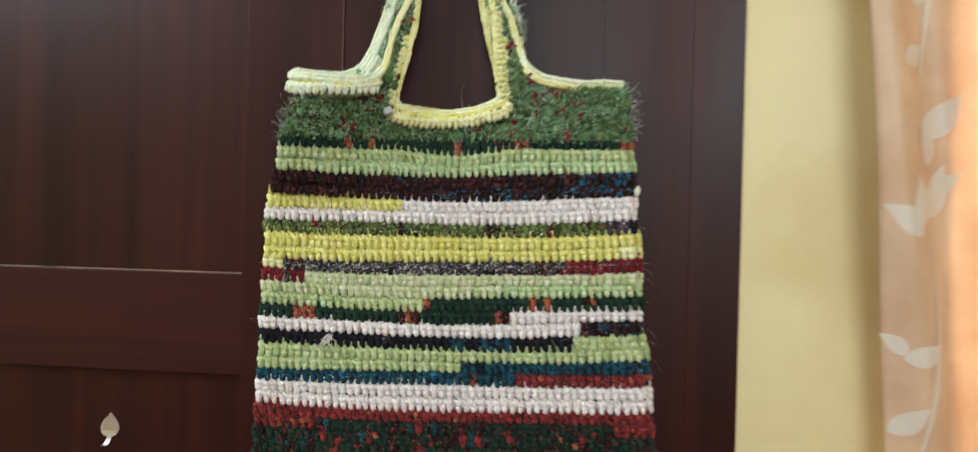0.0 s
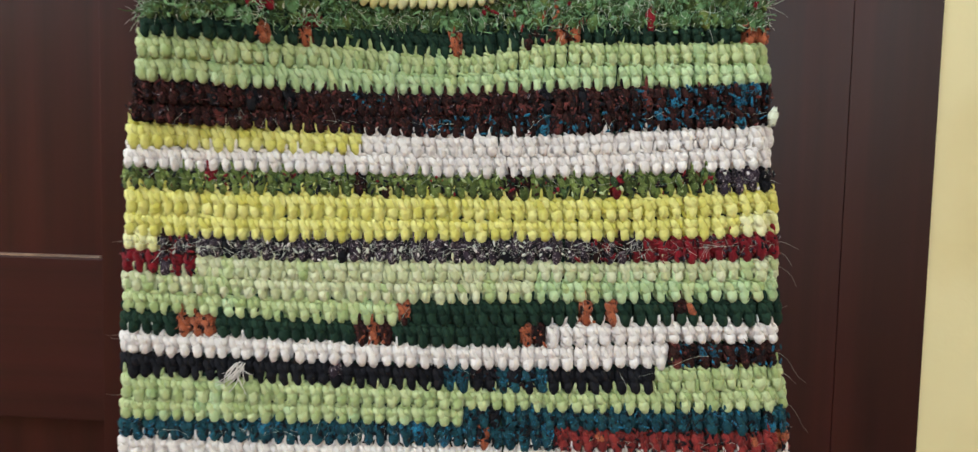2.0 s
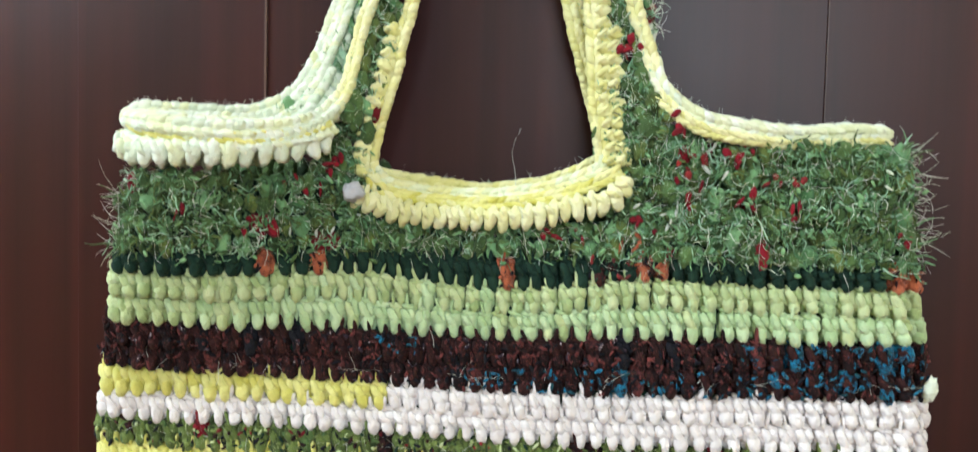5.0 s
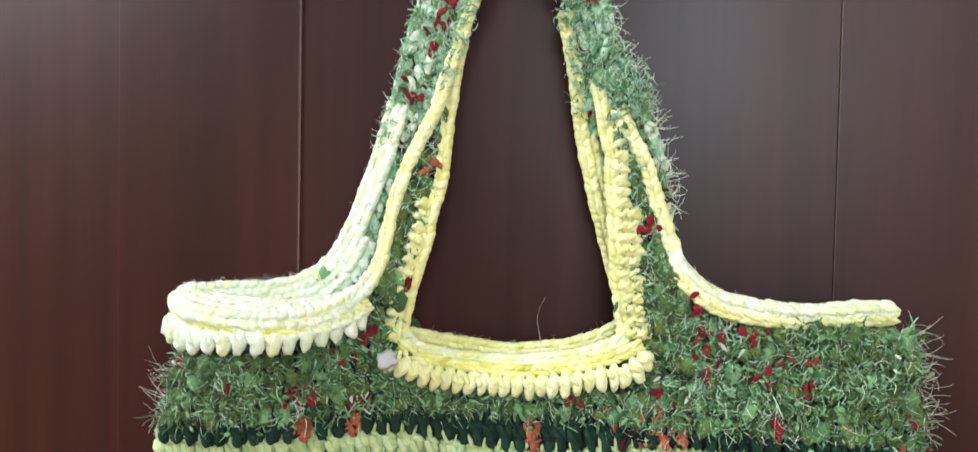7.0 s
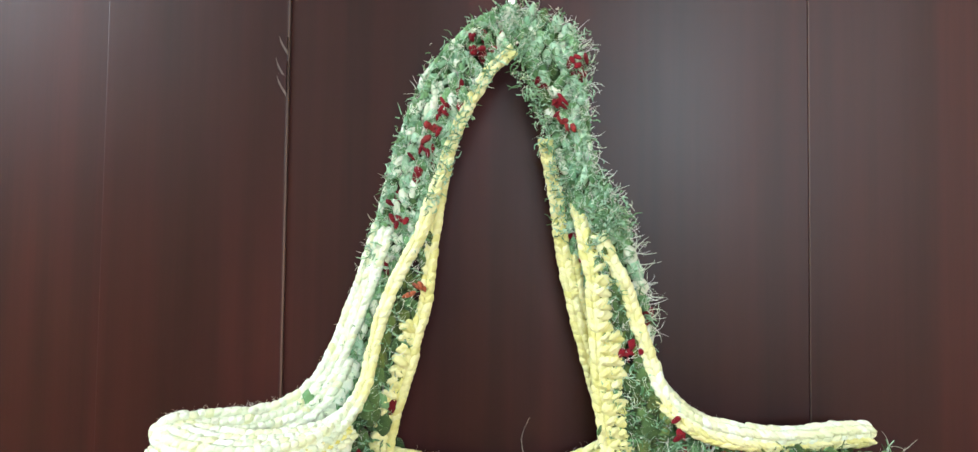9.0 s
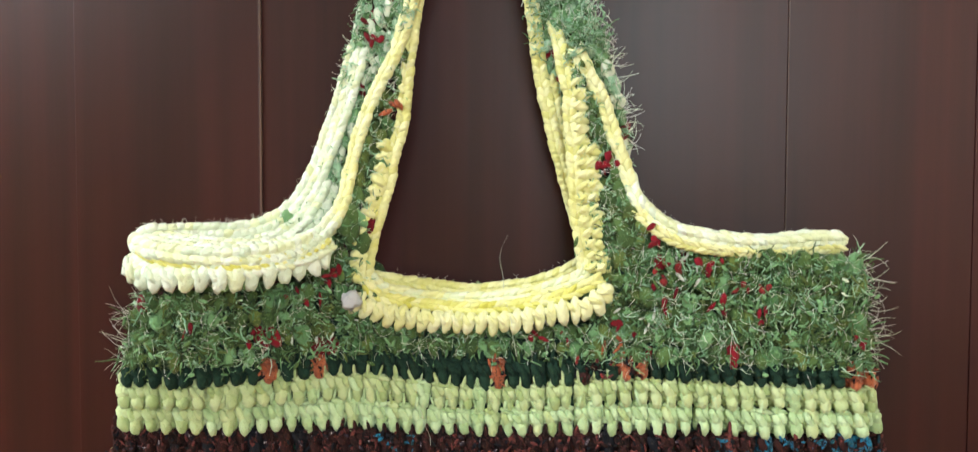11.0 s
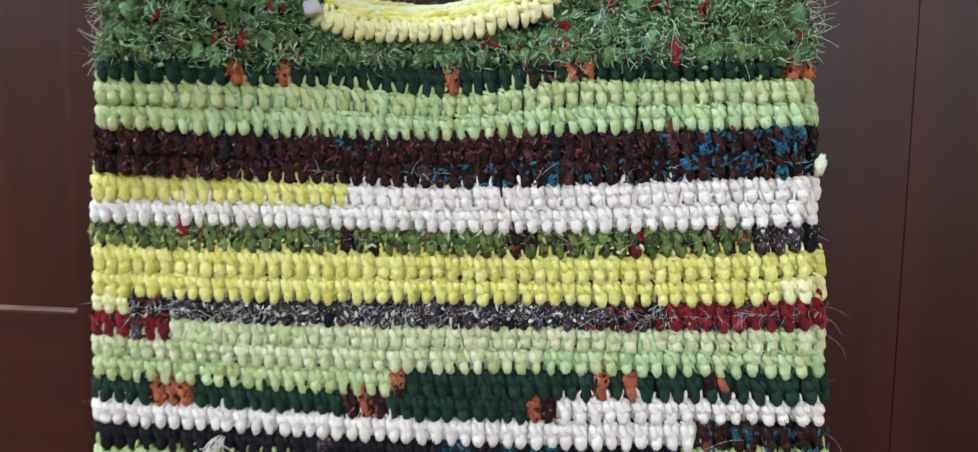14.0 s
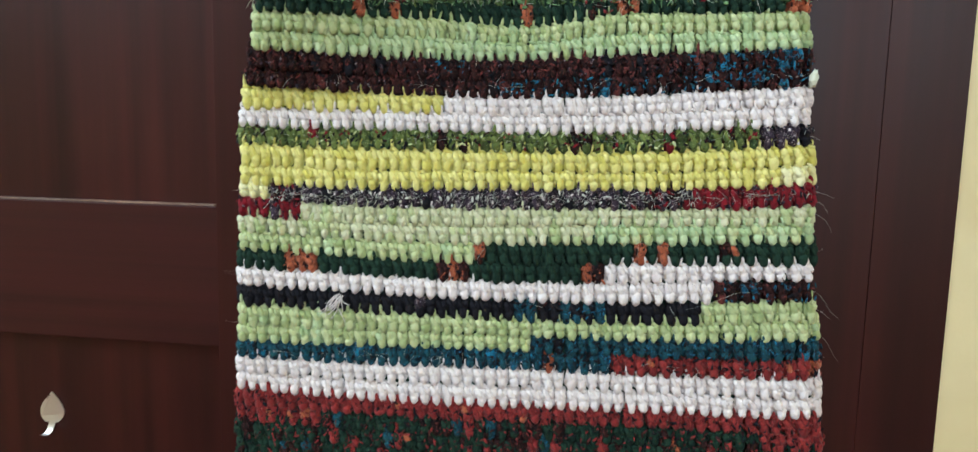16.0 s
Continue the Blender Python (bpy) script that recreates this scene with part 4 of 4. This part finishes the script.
for name, points, mix, radius in (("arm_trim", L_BACK[:13], "pale_trim", 0.0042), ("strap_trim", L_BACK[12:], "strap_left", 0.0034), ("arm_trim", L_RIM, "ivory", 0.0042), ("strap_trim", L_FRONT, "pale_gold", 0.0036), ("strap_trim", L_TOP, "pale_gold", 0.0031),
                                  ("strap_trim", L_INNER, "gold", 0.0036), ("arm_trim", R_CORD[:9], "trim", 0.0036), ("strap_trim", R_CORD[8:], "pale_gold", 0.0037), ("strap_trim", R_INNER, "gold", 0.0038),
                                  ("strap_trim", R_BACK[:10], "gold", 0.0038), ("neck_trim", U_FRONT, "bright_gold", 0.0034), ("neck_trim", U_BACK, "gold", 0.0036)):
    w = Wool()
    cord(w, points, mix, radius)
    if points is L_RIM:
        # yellow stripe, its tone deepened for the shadow under the rim cord
        cord(w, L_STRIPE, "deep_gold", 0.0024)
        # cords added to fill the rim's inside, pale for the light from above
        for k in (1, 2, 3):
            cord(w, [(p[0], p[1] + 0.007 * k, p[2] + 0.0012 * k) for p in points[:-1]], "ivory", radius)
        drops(w, [(p[0], p[1], p[2] + 0.0012) for p in L_DROPS], "mint", 0.0138, 0.0076)
        cord(w, [(p[0] + 0.002, p[1] + 0.001, p[2] + 0.0062) for p in L_DROPS], "pale_trim", 0.0032)
    if points[0] == L_BACK[0]:
        for k in (1, 2):
            cord(w, [(p[0] + 0.003 * k, p[1] - 0.001 * k, p[2] - 0.0042 * k) for p in points[:10]], "ivory" if k == 1 else "mint", radius)
        drops(w, [(p[0] + 0.010, p[1] + 0.002, p[2] - 0.0135) for p in points[4:10]], "mint", 0.010)
        cord(w, [(p[0] + 0.0055, p[1] - 0.002, p[2] - 0.001) for p in points[9:13]], "pale_trim", 0.0034)
    if name == "arm_trim" and points[0] == R_CORD[0]:
        cord(w, [(p[0], p[1] + 0.005, p[2] + 0.002) for p in points[:8]], mix, radius * 0.9)
        cord(w, [(p[0] - 0.001, p[1] - 0.001, p[2] - 0.0048) for p in points[:8]], "gold", 0.0026)
    if points is U_FRONT:
        cord(w, [(p[0], p[1] + 0.007, p[2] - 0.002) for p in points], "gold", radius * 0.9)
        cord(w, U_ROW, "deep_gold", 0.0030)
        drops(w, U_LOW, "pale_gold", 0.0134, 0.0066)
    if points is R_INNER:
        for k, top in ((1, 8), (2, 5)):
            drops(w, [(p[0] + 0.0052 * k, p[1] - 0.001 * k, p[2]) for p in points[:top]], "gold", 0.0105, 0.0062)
    if points[0] == R_BACK[0]:
        cord(w, [(p[0] + 0.005, p[1] - 0.001, p[2]) for p in points[:6]], mix, radius)
    if name == "strap_trim" and points[0][0] == L_INNER[0][0]:
        drops(w, [(p[0] - 0.0058, p[1] - 0.001, p[2] + 0.002) for p in points[:5]], "gold", 0.0105, 0.0060, 1)
    w.done(name, bag, "pale yellow crocheted edging")

# curled fuzz over the join of the straps and along their edges
w = Wool()
for _ in range(170):
    fuzz(w, np.array((0.060, 0.007, 0.263)) + rng.normal(0, 1, 3) * (0.006, 0.003, 0.007), "frost", rng.uniform(0.003, 0.008))
edge = curve(R_BACK[6:], 60)
for _ in range(420):
    fuzz(w, edge[rng.integers(60)] + rng.normal(0, 1, 3) * (0.0028, 0.001, 0.003) + np.array((0.002, -0.004, 0)), "frost", rng.uniform(0.003, 0.0065))
edge = curve(R_OUTER, 60)
for _ in range(150):
    wisp(w, edge[rng.integers(60)] + np.array((-0.001, -0.003, 0)), rng.uniform(0.005, 0.014), 0.2, 0.00024)
edge = curve(L_BACK[8:19], 50)
for _ in range(60):
    wisp(w, edge[rng.integers(50)] + np.array((0, -0.003, 0)), rng.uniform(0.004, 0.010), 3.0, 0.00022)
for line, n in ((L_TOP, 260), (L_BACK[11:], 420), (R_OUTER[3:], 320)):
    edge = curve(line, 60)
    for _ in range(n):
        fuzz(w, edge[rng.integers(60)] + rng.normal(0, 1, 3) * (0.0026, 0.0012, 0.003) + np.array((0, -0.0032, 0)), "frost", rng.uniform(0.0028, 0.006))
for line, n, side in ((L_BACK[:9], 150, 1.57), (R_CORD[:8], 90, 1.57), (U_BACK, 60, 1.57)):
    edge = curve(line, 60)
    for _ in range(n):
        wisp(w, edge[rng.integers(60)] + np.array((0, 0, 0.003)), rng.uniform(0.002, 0.006), side, 0.00011)
for z0, z1, u, n, side in ((0.080, 0.135, 0.996, 46, 0.0), (0.070, 0.112, 0.004, 30, 3.14)):
    for _ in range(n):
        p, _t = front(u, rng.uniform(z0, z1))
        wisp(w, p + np.array((0, 0.002, 0)), rng.uniform(0.010, 0.022), side, 0.00020)
for _ in range(55):
    p, _t = front(rng.uniform(0.02, 0.98), rng.uniform(0.078, 0.125))
    if p[2] < yoke_top(p[0]):
        wisp(w, p + np.array((0, -0.007, 0)), rng.uniform(0.010, 0.022), -1.57 if rng.random() < 0.6 else None, 0.00014)
hair(w, np.array((0.011, 0.024, 0.112)), (-0.12, -0.1, 0.95), 0.030, "grey", 0.00016)
w.done("curled_fuzz", bag, kind="stuff")
w = Wool()
w.lobe(np.array((-0.078, 0.002, 0.107)), np.array((0.0068, 0.0050, 0.0058)), "lilac", 0.5, FRONT, False, rough=0.16)
w.done("knot", bag, "small grey knot of yarn")

# loose yarn ends and hairs on the body
w = Wool()
for _ in range(26):
    hair(w, np.array((-0.144, -0.004, -0.172)) + rng.normal(0, 0.002, 3), (-0.5 + rng.normal(0, 0.35), -0.2, -0.75 + rng.normal(0, 0.25)), rng.uniform(0.008, 0.017), "white", 0.0006)
w.done("yarn_tail", bag, "frayed white yarn tail")
w = Wool()
w.lobe(np.array((0.2265, 0.002, 0.014)), np.array((0.0034, 0.0032, 0.0066)), "mint", -0.3, FRONT, False, rough=0.2)
w.done("knot", bag, "small pale green knot of yarn")
w = Wool()
for u, z, wx, wz, size in ((1, -0.072, 1, 0.1, 0.026), (1, -0.078, 1, -0.1, 0.024), (1, -0.088, 1, -0.15, 0.026), (1, -0.15, 0.8, -0.5, 0.03), (1, -0.165, 0.9, -0.1, 0.02), (1, -0.185, 0.9, -0.3, 0.03),
                           (1, -0.205, 0.8, 0.3, 0.016), (1, -0.028, 1, -0.2, 0.014), (1, -0.23, 0.8, 0.3, 0.014), (0, -0.157, -1, 0.1, 0.02), (0, -0.160, -1, -0.1, 0.018), (0, -0.05, -0.6, 0.6, 0.014),
                           (0, -0.205, -1, 0.1, 0.018), (0, -0.026, -0.8, 0.3, 0.01), (1, -0.12, 0.9, 0.2, 0.012), (0, -0.11, -0.8, 0.2, 0.01)):
    p, _t = front(u, z)
    hair(w, p + np.array((0, 0.004, 0)), (wx, -0.2, wz), size * 0.8, "grey", 0.00014)
for x, z, wx, wz, size in ((0.13, -0.165, 0.4, -0.8, 0.022), (-0.03, 0.022, 0.1, 0.9, 0.028), (-0.19, 0.085, 0.0, 0.9, 0.04), (0.02, 0.075, 0.0, 0.9, 0.03), (0.01, -0.16, 0.6, -0.6, 0.02),
                           (0.19, -0.15, -0.9, -0.05, 0.05), (-0.1, -0.17, 0.4, 0.9, 0.02), (0.07, -0.005, -0.5, 0.3, 0.02), (-0.02, -0.125, -0.5, -0.5, 0.016), (0.1, -0.11, 0.3, -0.7, 0.018)):
    p, _t = front((x - side_left(z)) / (side_right(z) - side_left(z)), z)
    hair(w, p + np.array((0, -0.008, 0)), (wx, -0.15, wz), size, "grey", 0.00018)
for _ in range(420):
    row = ROWS[int(rng.choice((10, 7, 10, 10, 10, 4, 10, 10, 19)))]
    u = rng.random()
    p, _t = front(u, level(row, u) - 0.007)
    hair(w, p + np.array((0, -0.005, 0)), rng.normal(0, 1, 3) * (1, 0.3, 0.8), rng.uniform(0.004, 0.009), "grey", 0.00014)
for _ in range(170):
    u = rng.uniform(0.07, 0.82)
    p, _t = front(u, level(ROWS[10], u) - rng.uniform(0.002, 0.013))
    hair(w, p + np.array((0, -0.0055, 0)), rng.normal(0, 1, 3) * (0.8, 0.15, 1), rng.uniform(0.002, 0.005), "grey", 0.00028)
w.done("loose_hair", bag, kind="stuff")
